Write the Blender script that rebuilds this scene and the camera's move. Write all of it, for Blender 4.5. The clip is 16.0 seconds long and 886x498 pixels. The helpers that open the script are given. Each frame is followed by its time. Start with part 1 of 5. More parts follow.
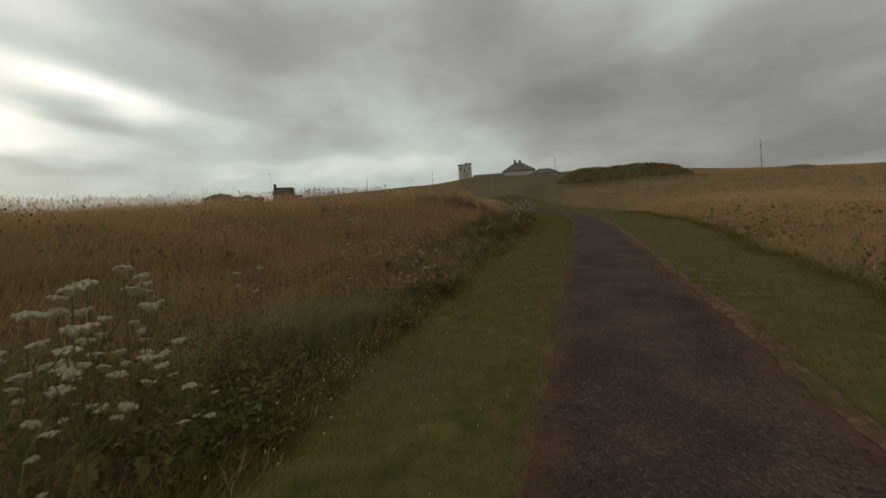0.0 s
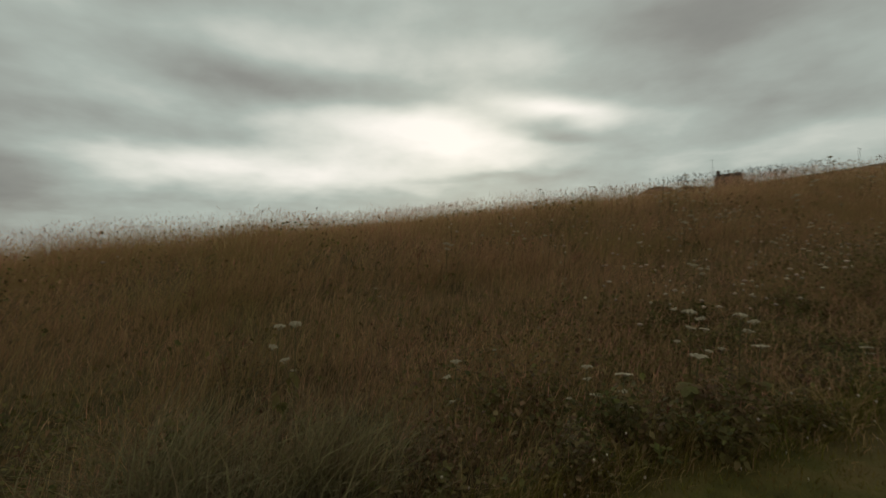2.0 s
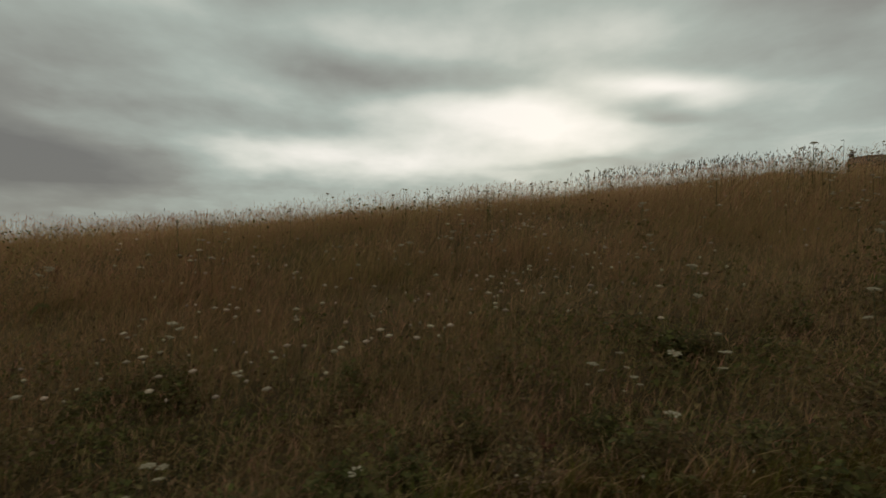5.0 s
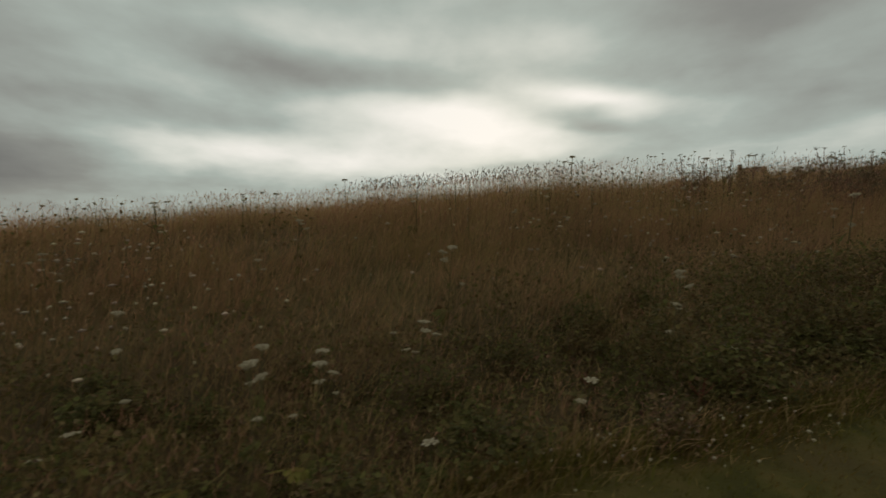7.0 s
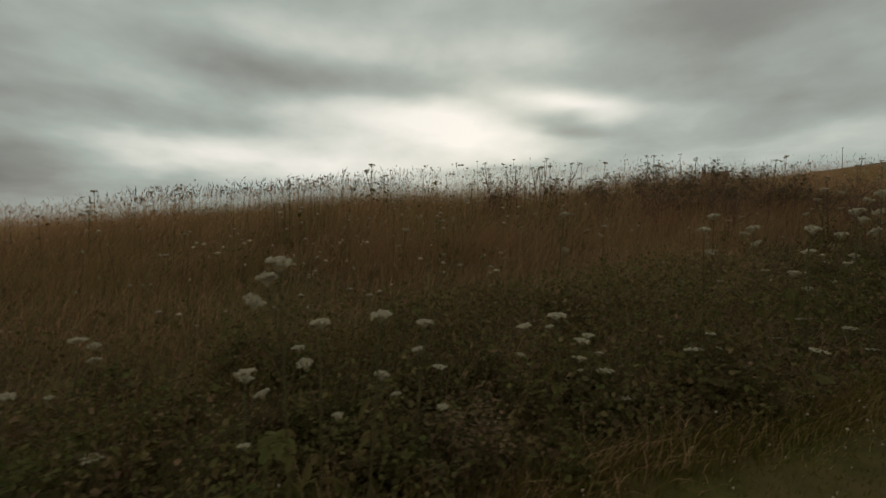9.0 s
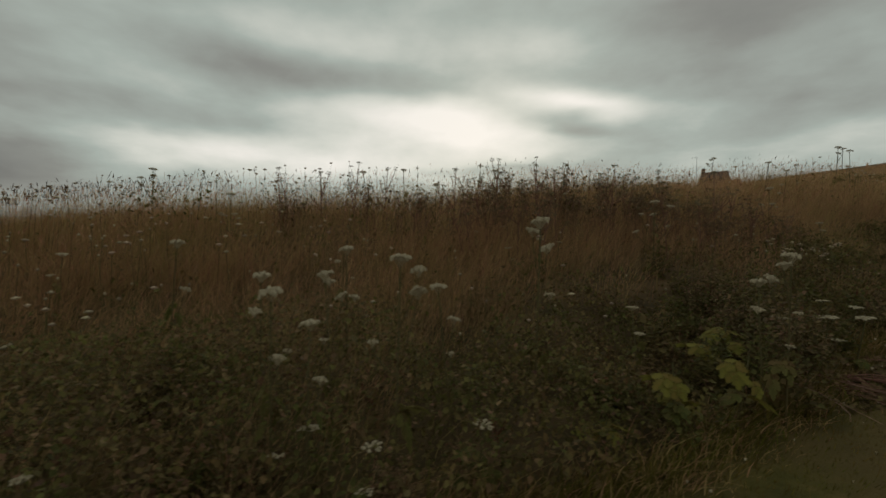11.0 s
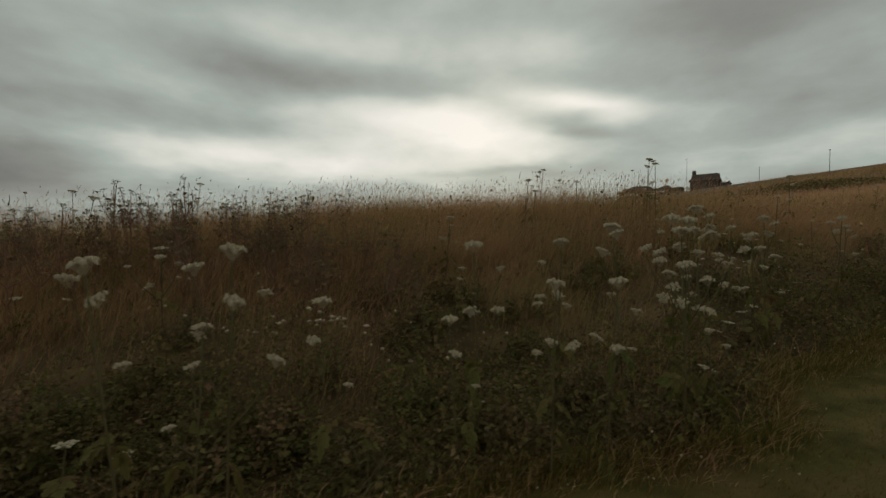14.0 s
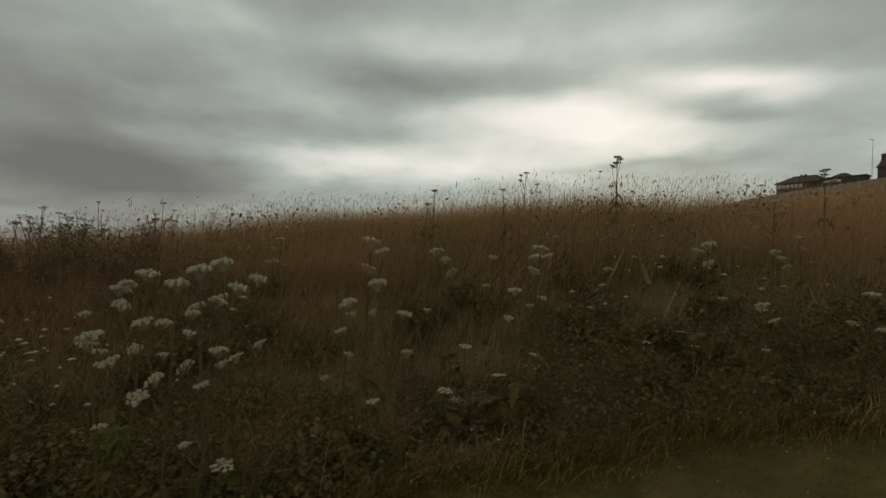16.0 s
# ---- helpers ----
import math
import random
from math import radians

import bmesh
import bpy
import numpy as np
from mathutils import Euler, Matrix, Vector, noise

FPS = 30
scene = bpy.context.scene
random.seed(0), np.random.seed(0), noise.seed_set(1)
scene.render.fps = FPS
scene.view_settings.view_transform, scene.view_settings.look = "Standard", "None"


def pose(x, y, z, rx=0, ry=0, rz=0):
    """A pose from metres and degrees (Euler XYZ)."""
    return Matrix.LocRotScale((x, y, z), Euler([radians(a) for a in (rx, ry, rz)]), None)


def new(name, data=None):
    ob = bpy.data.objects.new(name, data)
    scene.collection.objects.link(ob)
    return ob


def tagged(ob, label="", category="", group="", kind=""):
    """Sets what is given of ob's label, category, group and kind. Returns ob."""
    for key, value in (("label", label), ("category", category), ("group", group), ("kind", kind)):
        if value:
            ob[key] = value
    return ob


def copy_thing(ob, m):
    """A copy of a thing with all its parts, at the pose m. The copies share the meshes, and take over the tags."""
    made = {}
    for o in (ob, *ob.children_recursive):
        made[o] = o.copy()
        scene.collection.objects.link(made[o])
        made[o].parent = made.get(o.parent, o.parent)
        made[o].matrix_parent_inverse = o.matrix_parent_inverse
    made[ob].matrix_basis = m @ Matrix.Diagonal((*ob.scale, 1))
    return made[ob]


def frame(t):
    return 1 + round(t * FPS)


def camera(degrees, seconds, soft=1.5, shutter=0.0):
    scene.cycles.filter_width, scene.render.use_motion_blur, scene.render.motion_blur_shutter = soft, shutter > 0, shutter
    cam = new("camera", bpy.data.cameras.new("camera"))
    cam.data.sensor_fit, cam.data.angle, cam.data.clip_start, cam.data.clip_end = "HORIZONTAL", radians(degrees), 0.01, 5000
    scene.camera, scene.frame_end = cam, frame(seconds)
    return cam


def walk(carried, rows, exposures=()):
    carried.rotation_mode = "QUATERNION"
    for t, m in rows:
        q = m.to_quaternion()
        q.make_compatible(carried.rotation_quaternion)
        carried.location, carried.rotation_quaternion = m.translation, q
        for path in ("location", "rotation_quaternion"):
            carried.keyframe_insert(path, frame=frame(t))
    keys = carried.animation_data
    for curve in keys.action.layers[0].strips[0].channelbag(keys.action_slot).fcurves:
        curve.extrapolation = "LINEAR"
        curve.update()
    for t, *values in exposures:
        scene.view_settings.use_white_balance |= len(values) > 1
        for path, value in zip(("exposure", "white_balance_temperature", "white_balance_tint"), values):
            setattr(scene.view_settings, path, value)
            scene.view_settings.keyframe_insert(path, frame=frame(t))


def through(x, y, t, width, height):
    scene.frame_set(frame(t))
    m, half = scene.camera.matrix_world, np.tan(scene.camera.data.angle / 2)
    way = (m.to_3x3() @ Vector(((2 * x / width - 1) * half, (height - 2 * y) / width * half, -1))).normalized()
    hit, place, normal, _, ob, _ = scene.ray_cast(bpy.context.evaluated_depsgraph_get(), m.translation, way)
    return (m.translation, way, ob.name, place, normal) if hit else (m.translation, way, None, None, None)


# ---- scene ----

# World: +Y runs along the gravel path (uphill), +X to its right, z up.

# ---- terrain ----
SLOPE = 0.091


def smooth(a, b, v):
    t = np.clip((np.asarray(v, float) - a) / (b - a), 0, 1)
    return t * t * (3 - 2 * t)


def edge_left(y):
    """Where the tall meadow begins left of the path."""
    y = np.asarray(y, float)
    wide = 0.28 - 0.4 * np.exp(-((y - 25.5) / 3) ** 2) + 0.68 * np.exp(-((y - 31) / 1.4) ** 2) + 0.75 * smooth(36.3, 37.6, y)
    return bend(y) - 1.97 - wide + 0.10 * np.sin(y * 0.9) + 0.07 * np.sin(y * 2.3 + 1)


def edge_right(y):
    y = np.asarray(y, float)
    return bend(y) + 2.9 + 0.14 * np.clip(y, -12, 24) + 0.12 * np.sin(y * 0.7 + 2) + 0.08 * np.sin(y * 1.9)


def bend(y):
    """Sideways run of the path: straight, then a long bend to the left."""
    y = np.asarray(y, float)
    a, b = np.clip(y - 36, 0, 24), np.clip(y - 60, 0, None)
    return -0.28 * a * a / 48 - 0.28 * b


def height(x, y):
    """Height of the ground."""
    x, y = np.asarray(x, float), np.asarray(y, float)
    z = SLOPE * y
    u = np.clip(-(x + 1.9), 0, None)
    a, b = np.clip(y - 40, 0, 55), np.clip(y - 95, 0, 175)
    z = z + (0.1 * a * a / 110 + 0.1 * b) * (1 - 0.34 * smooth(30, 110, u)) * (1 - 0.5 * smooth(15, 110, x))
    z = z - (SLOPE + 0.02) * np.clip(y - 275, 0, None)
    z = np.where(y < -90, SLOPE * -90 + (y + 90) * 0.02, z)
    k = smooth(-5, 30, y)
    ridge, rise = 19.4 - 8.0 * k, 0.148 + 0.174 * k
    rise = rise * (1 - 0.35 * smooth(40, 52, y))
    z = z + 0.6 * smooth(80, 115, u) * smooth(120, 180, y)
    z = z + rise * u * smooth(0, 8, u) / (1 + (u / ridge) ** 2)
    z = z - 0.05 * np.clip(u - 150, 0, 400)
    v = np.clip(x - 4.0, 0, None)
    z = z + 0.012 * np.clip(v, 0, 60) - 0.03 * np.clip(v - 100, 0, 300)
    # swells of the slope along the path, and of the far hillside
    swell = np.interp(y, (-15, -4, 4, 10, 16, 22, 28, 34, 42, 60), (0.19, 0.23, 0.61, 0.43, 0.36, 0.35, 0.12, 0.42, 0.19, 0.40))
    z = z + swell * smooth(1.5, 9, u) / (1 + (u / 22) ** 2)
    far = smooth(60, 170, y)
    z = z + far * (1.8 * smooth(15, 50, u) * (1 - smooth(60, 90, u)) + 4.4 * smooth(60, 95, u) - 0.9 * (1 - smooth(5, 50, u)))
    # gorse-grown mound beside the far end of the path
    m = np.exp(-np.abs((x - 15.5) / 16.5) ** 7 - ((y - 128) / 9) ** 2)
    z = z + 4.3 * m * (1.10 - 0.12 * smooth(2, 26, x) + 0.04 * np.sin(x * 0.4) + 0.02 * np.sin(x * 1.3 + 1))
    m2 = np.exp(-((x - 58) / 4) ** 2 - ((y - 130) / 5) ** 2)
    z = z + 1.0 * m2
    # small unevenness
    z = z + 0.04 * np.sin(x * 0.9 + 0.4 * y) * smooth(3, 6, np.abs(x - 1)) + 0.05 * np.sin(0.37 * x - 0.5 * y) * smooth(3, 9, np.abs(x - 1))
    return z


def ground_at(x, y):
    return float(height(x, y))


# ---- camera ----
cam = camera(92.0, 16.0, soft=1.5, shutter=0.2)
# seconds, way along the path, sideways, height over the even slope, turn to the left, tilt up, roll
STEPS = [
    (0.0, 0.00, 0.00, 0.00, 16.0, -0.20, 3.05), (0.5, 1.24, 0.00, 0.02, 23.1, 0.07, 2.90), (1.0, 2.48, -0.03, 0.02, 33.9, 0.41, 2.35),
    (1.5, 3.70, -0.08, 0.00, 52.5, 0.78, 1.50), (2.0, 4.86, -0.12, 0.00, 70.6, 0.65, 0.57), (2.5, 6.02, -0.11, 0.00, 81.8, 0.00, -0.10),
    (3.0, 7.19, -0.06, 0.04, 83.0, -0.85, -0.38), (3.5, 8.36, -0.02, 0.07, 82.1, -1.20, -0.70), (4.7, 11.20, -0.08, 0.01, 82.3, -1.10, -0.85),
    (6.0, 14.28, -0.12, -0.06, 82.0, -0.83, -0.82), (6.5, 15.46, -0.10, -0.06, 78.6, -0.80, -0.85), (7.0, 16.66, -0.05, -0.05, 74.2, -0.80, -0.90),
    (7.5, 17.86, 0.02, -0.05, 72.6, -0.72, -0.84), (8.0, 19.05, 0.07, -0.07, 73.0, -0.55, -0.80), (8.5, 20.21, 0.09, -0.08, 72.7, -0.42, -0.68),
    (9.0, 21.34, 0.10, -0.07, 71.7, -0.30, -0.55), (10.2, 24.05, 0.05, -0.04, 72.1, -0.42, -0.75), (11.5, 26.90, -0.01, 0.00, 72.4, -0.50, -0.93),
    (12.0, 28.07, 0.02, 0.03, 71.2, -0.50, -0.93), (12.5, 29.26, 0.07, 0.07, 70.3, -0.45, -0.90), (13.0, 30.48, 0.14, 0.11, 70.2, -0.35, -0.82),
    (13.5, 31.68, 0.20, 0.14, 71.0, -0.30, -0.82), (14.0, 32.87, 0.25, 0.16, 72.8, -0.25, -0.80), (14.5, 34.05, 0.26, 0.16, 75.6, -0.30, -0.85),
    (15.0, 35.20, 0.25, 0.17, 79.2, -0.35, -0.93), (15.5, 36.33, 0.23, 0.18, 83.7, -0.45, -1.03), (16.0, 37.50, 0.20, 0.19, 89.1, -0.60, -1.02),
]
EYE = 1.6
rows = [(t, pose(x, y, SLOPE * y + EYE + lift, 90 + tilt, roll, turn)) for t, y, x, lift, turn, tilt, roll in STEPS]
walk(cam, rows, [(0.0, 0.38), (0.7, 0.27), (1.5, 0.13), (3.5, 0.07), (7.0, 0.03), (12.5, -0.03), (16.0, -0.03)])

# ---- sky and light ----
SUN_TURN, SUN_UP = 66.0, 17.0


def sky_world():
    """Overcast sky: a Nishita base, with a layer of broken cloud over it."""
    world = bpy.data.worlds.new("overcast_sky")
    scene.world = world
    world.use_nodes = True
    nt = world.node_tree
    nt.nodes.clear()
    N, L = nt.nodes.new, nt.links.new

    def math_node(op, a, b=None, c=None):
        n = N("ShaderNodeMath")
        n.operation = op
        for k, v in enumerate((a, b, c)):
            if v is None:
                continue
            if isinstance(v, (int, float)):
                n.inputs[k].default_value = v
            else:
                L(v, n.inputs[k])
        return n.outputs[0]

    out, bg = N("ShaderNodeOutputWorld"), N("ShaderNodeBackground")
    geo = N("ShaderNodeTexCoord")
    sep = N("ShaderNodeSeparateXYZ")
    L(geo.outputs["Generated"], sep.inputs[0])
    X, Y, Z = sep.outputs
    # turn to the left from +Y and height, in degrees
    az = math_node("MULTIPLY", math_node("ARCTAN2", math_node("MULTIPLY", X, -1.0), Y), 57.2958)
    el = math_node("MULTIPLY", math_node("ARCSINE", Z), 57.2958)
    # cloud layer seen in perspective
    zz = math_node("ADD", math_node("MAXIMUM", Z, 0.0), 0.16)
    comb = N("ShaderNodeCombineXYZ")
    L(math_node("DIVIDE", X, zz), comb.inputs[0])
    L(math_node("DIVIDE", Y, zz), comb.inputs[1])

    flat = N("ShaderNodeCombineXYZ")
    zf = math_node("ADD", math_node("MAXIMUM", Z, 0.0), 0.34)
    L(math_node("DIVIDE", X, zf), flat.inputs[0])
    L(math_node("DIVIDE", Y, zf), flat.inputs[1])
    L(math_node("MULTIPLY", Z, 1.5), flat.inputs[2])

    def cloud(scale, detail, rough, w, layer=flat):
        n = N("ShaderNodeTexNoise")
        n.noise_dimensions = "4D"
        n.inputs["Scale"].default_value, n.inputs["Detail"].default_value = scale, detail
        n.inputs["Roughness"].default_value, n.inputs["W"].default_value = rough, w
        L(layer.outputs[0], n.inputs["Vector"])
        return n.outputs[0]

    broad = cloud(1.25, 4.0, 0.5, 3.1)
    fine = cloud(4.2, 5.0, 0.52, 1.7)
    wob1 = math_node("MULTIPLY", math_node("SUBTRACT", cloud(1.1, 3.0, 0.5, 7.7, comb), 0.5), 9.0)
    wob2 = math_node("MULTIPLY", math_node("SUBTRACT", cloud(1.3, 3.0, 0.5, 9.2, comb), 0.5), 5.5)
    az_w, el_w = math_node("ADD", az, wob1), math_node("ADD", el, wob2)

    total = None
    for a, e, wa, we, lean, gain in CLOUDS + SIDE_CLOUDS:
        da, de = math_node("SUBTRACT", az_w, a), math_node("SUBTRACT", el_w, e)
        de = math_node("MULTIPLY_ADD", da, -lean, de)
        r = math_node("ADD", math_node("POWER", math_node("DIVIDE", da, wa), 2.0), math_node("POWER", math_node("DIVIDE", de, we), 2.0))
        g = math_node("MULTIPLY", math_node("EXPONENT", math_node("MULTIPLY", r, -1.0)), gain * 1.2)
        total = g if total is None else math_node("ADD", total, g)
    wisp = cloud(10.0, 4.0, 0.55, 5.3)
    v = math_node("MULTIPLY_ADD", math_node("SUBTRACT", broad, 0.5), 0.62, 0.44)
    v = math_node("MULTIPLY_ADD", math_node("SUBTRACT", wisp, 0.5), 0.09, v)
    v = math_node("MULTIPLY_ADD", math_node("SUBTRACT", fine, 0.5), 0.30, v)
    # low broken streaks towards the horizon
    band = N("ShaderNodeCombineXYZ")
    L(math_node("MULTIPLY", az_w, 0.075), band.inputs[0])
    L(math_node("MULTIPLY", el_w, 0.25), band.inputs[1])
    streak = N("ShaderNodeTexNoise")
    streak.inputs["Scale"].default_value, streak.inputs["Detail"].default_value, streak.inputs["Roughness"].default_value = 1.5, 5.0, 0.55
    L(band.outputs[0], streak.inputs["Vector"])
    low = math_node("SUBTRACT", 1.15, math_node("MULTIPLY", math_node("ABSOLUTE", el), 0.035))
    v = math_node("MULTIPLY_ADD", math_node("MULTIPLY", math_node("SUBTRACT", streak.outputs[0], 0.5), 0.28), math_node("MAXIMUM", low, 0.25), v)
    v = math_node("ADD", v, total)
    ramp = N("ShaderNodeValToRGB")
    L(v, ramp.inputs[0])
    e = ramp.color_ramp.elements
    e[0].position, e[0].color = 0.0, (0.165, 0.162, 0.150, 1)
    e[1].position, e[1].color = 1.0, (0.91, 0.87, 0.80, 1)
    for p, c in ((0.25, (0.250, 0.254, 0.228, 1)), (0.5, (0.385, 0.430, 0.385, 1)), (0.75, (0.65, 0.66, 0.59, 1))):
        el_ = e.new(p)
        el_.color = c
    sky = N("ShaderNodeTexSky")
    sky.sky_type, sky.sun_disc = "NISHITA", False
    sky.sun_elevation, sky.sun_rotation = radians(SUN_UP), radians(-SUN_TURN)
    dim = N("ShaderNodeMix")
    dim.data_type, dim.blend_type = "RGBA", "MIX"
    dim.inputs["Factor"].default_value = 0.97
    bright = N("ShaderNodeVectorMath")
    bright.operation = "SCALE"
    L(sky.outputs[0], bright.inputs[0])
    bright.inputs["Scale"].default_value = 0.1
    L(bright.outputs[0], dim.inputs["A"])
    L(ramp.outputs[0], dim.inputs["B"])
    L(dim.outputs["Result"], bg.inputs["Color"])
    bg.inputs["Strength"].default_value = 1.0
    L(bg.outputs[0], out.inputs[0])


# cloud masses: turn left, height, half widths, lean, gain (bright or dark)
CLOUDS = [
    (114, 24.0, 15.0, 8.0, 0, -0.13), (60, 23.0, 13.0, 6.0, 0, 0.10),
    (72.7, 16.2, 18.1, 2.9, 0.02, 0.42), (93.7, 10.6, 22.6, 2.7, 0, 0.4), (55.3, 18.0, 10.2, 1.5, 0.16, 0.4), (63.1, 13.5, 18.1, 2.5, 0, 0.24),
    (55.4, 15.1, 9.0, 1.5, 0.12, -0.3), (89.1, 20.3, 16.9, 1.9, 0.06, -0.13), (110.6, 13.1, 10.2, 2.7, -0.05, -0.2), (124.7, 7.3, 12.4, 3.2, 0, -0.26),
    (91.4, 24.8, 13.6, 2.5, 0.03, 0.26), (109.5, 19.7, 9.0, 2.7, 0.1, 0.1), (31.6, 14.6, 10.2, 2.7, 0, -0.12), (38.1, 26.0, 14.7, 5.1, 0, -0.13),
    (63.1, 10.2, 10.2, 0.7, 0, -0.16)]
SIDE_CLOUDS = [
    (-21.9, 14.8, 19.2, 7.9, 0, -0.34), (-15.8, 24.9, 6.8, 5.1, -0.5, 0.1), (27.3, 10.7, 13.6, 2.5, 0, 0.16), (61.7, 24.1, 11.3, 3.4, 0.1, 0.1),
    (-0.3, 17.6, 10.2, 5.1, 0, -0.32), (131.0, 4.6, 14.7, 4.0, 0, -0.2), (118.2, 25.5, 10.2, 2.8, 0.1, 0.16), (132.9, 14.2, 12.4, 6.2, 0, -0.19),
    (-23.8, 7.1, 20.3, 3.4, 0, -0.28), (8.4, 27.4, 9.0, 6.8, 0, -0.2)]
sky_world()

sun = new("sun", bpy.data.lights.new("sun", "SUN"))
sun.data.energy, sun.data.angle, sun.data.color = 0.5, radians(20), (1.0, 0.95, 0.88)
sun.matrix_world = pose(0, 0, 60, 90 - SUN_UP, 0, 180 + SUN_TURN)

# ---- materials ----
def material(name):
    m = bpy.data.materials.new(name)
    m.use_nodes = True
    m.node_tree.nodes.clear()
    return m, m.node_tree.nodes.new, m.node_tree.links.new


def ramp_node(N, L, source, stops):
    r = N("ShaderNodeValToRGB")
    L(source, r.inputs[0])
    e = r.color_ramp.elements
    e[0].position, e[0].color = stops[0][0], (*stops[0][1], 1)
    e[1].position, e[1].color = stops[-1][0], (*stops[-1][1], 1)
    for p, c in stops[1:-1]:
        k = e.new(p)
        k.color = (*c, 1)
    return r.outputs[0]


def noise_node(N, L, scale, detail=3.0, rough=0.55, vector=None):
    n = N("ShaderNodeTexNoise")
    n.inputs["Scale"].default_value, n.inputs["Detail"].default_value, n.inputs["Roughness"].default_value = scale, detail, rough
    if vector is not None:
        L(vector, n.inputs["Vector"])
    return n.outputs[0]


def mix_node(N, L, fac, a, b, blend="MIX"):
    m = N("ShaderNodeMix")
    m.data_type, m.blend_type = "RGBA", blend
    for key, v in (("Factor", fac), ("A", a), ("B", b)):
        if isinstance(v, (int, float)):
            m.inputs[key].default_value = v
        elif isinstance(v, tuple):
            m.inputs[key].default_value = (*v, 1)
        else:
            L(v, m.inputs[key])
    return m.outputs["Result"]


def surface(name, stops, scale, rough=0.85, bump=0.3, bump_scale=40.0, stain=None, stain_scale=0.6, metal=0.0):
    """A weathered solid surface: colour from noise at one scale, stains at another, fine relief."""
    m, N, L = material(name)
    out, bsdf = N("ShaderNodeOutputMaterial"), N("ShaderNodeBsdfPrincipled")
    pos = N("ShaderNodeNewGeometry").outputs["Position"]
    col = ramp_node(N, L, noise_node(N, L, scale, 4, 0.6, pos), stops)
    if stain:
        k = ramp_node(N, L, noise_node(N, L, stain_scale, 3, 0.6, pos), [(0.45, (0, 0, 0)), (0.7, (1, 1, 1))])
        col = mix_node(N, L, k, col, stain)
    L(col, bsdf.inputs["Base Color"])
    bsdf.inputs["Roughness"].default_value, bsdf.inputs["Metallic"].default_value = rough, metal
    bsdf.inputs["Specular IOR Level"].default_value = 0.5 if rough < 0.7 else 0.12
    b = N("ShaderNodeBump")
    b.inputs["Strength"].default_value, b.inputs["Distance"].default_value = bump, 0.02
    L(noise_node(N, L, bump_scale, 4, 0.6, pos), b.inputs["Height"])
    L(b.outputs[0], bsdf.inputs["Normal"])
    L(bsdf.outputs[0], out.inputs[0])
    return m


def foliage(name, base, tip, patch=None, patch_scale=0.25, through=0.3, rough=0.7, spread=0.35):
    """Leaves and blades: base and tip colours along the blade, blade-to-blade and patch variation, some light passing through."""
    m, N, L = material(name)
    out = N("ShaderNodeOutputMaterial")
    geo = N("ShaderNodeNewGeometry")
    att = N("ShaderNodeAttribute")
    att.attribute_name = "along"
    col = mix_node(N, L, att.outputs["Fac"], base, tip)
    if patch:
        k = ramp_node(N, L, noise_node(N, L, patch_scale, 3, 0.6, geo.outputs["Position"]), [(0.42, (0, 0, 0)), (0.62, (1, 1, 1))])
        col = mix_node(N, L, k, col, patch)
    hsv = N("ShaderNodeHueSaturation")
    L(col, hsv.inputs["Color"])
    mp = N("ShaderNodeMapRange")
    L(geo.outputs["Random Per Island"], mp.inputs["Value"])
    mp.inputs["To Min"].default_value, mp.inputs["To Max"].default_value = 1 - spread, 1 + spread
    L(mp.outputs[0], hsv.inputs["Value"])
    mp2 = N("ShaderNodeMapRange")
    wn = N("ShaderNodeTexWhiteNoise")
    wn.noise_dimensions = "1D"
    L(geo.outputs["Random Per Island"], wn.inputs["W"])
    L(wn.outputs["Value"], mp2.inputs["Value"])
    mp2.inputs["To Min"].default_value, mp2.inputs["To Max"].default_value = 0.475, 0.525
    L(mp2.outputs[0], hsv.inputs["Hue"])
    d = N("ShaderNodeBsdfPrincipled")
    d.inputs["Roughness"].default_value = rough
    d.inputs["Specular IOR Level"].default_value = 0.15
    tr = N("ShaderNodeBsdfTranslucent")
    L(hsv.outputs[0], d.inputs["Base Color"])
    L(hsv.outputs[0], tr.inputs["Color"])
    mx = N("ShaderNodeMixShader")
    mx.inputs[0].default_value = through
    L(d.outputs[0], mx.inputs[1])
    L(tr.outputs[0], mx.inputs[2])
    L(mx.outputs[0], out.inputs[0])
    return m


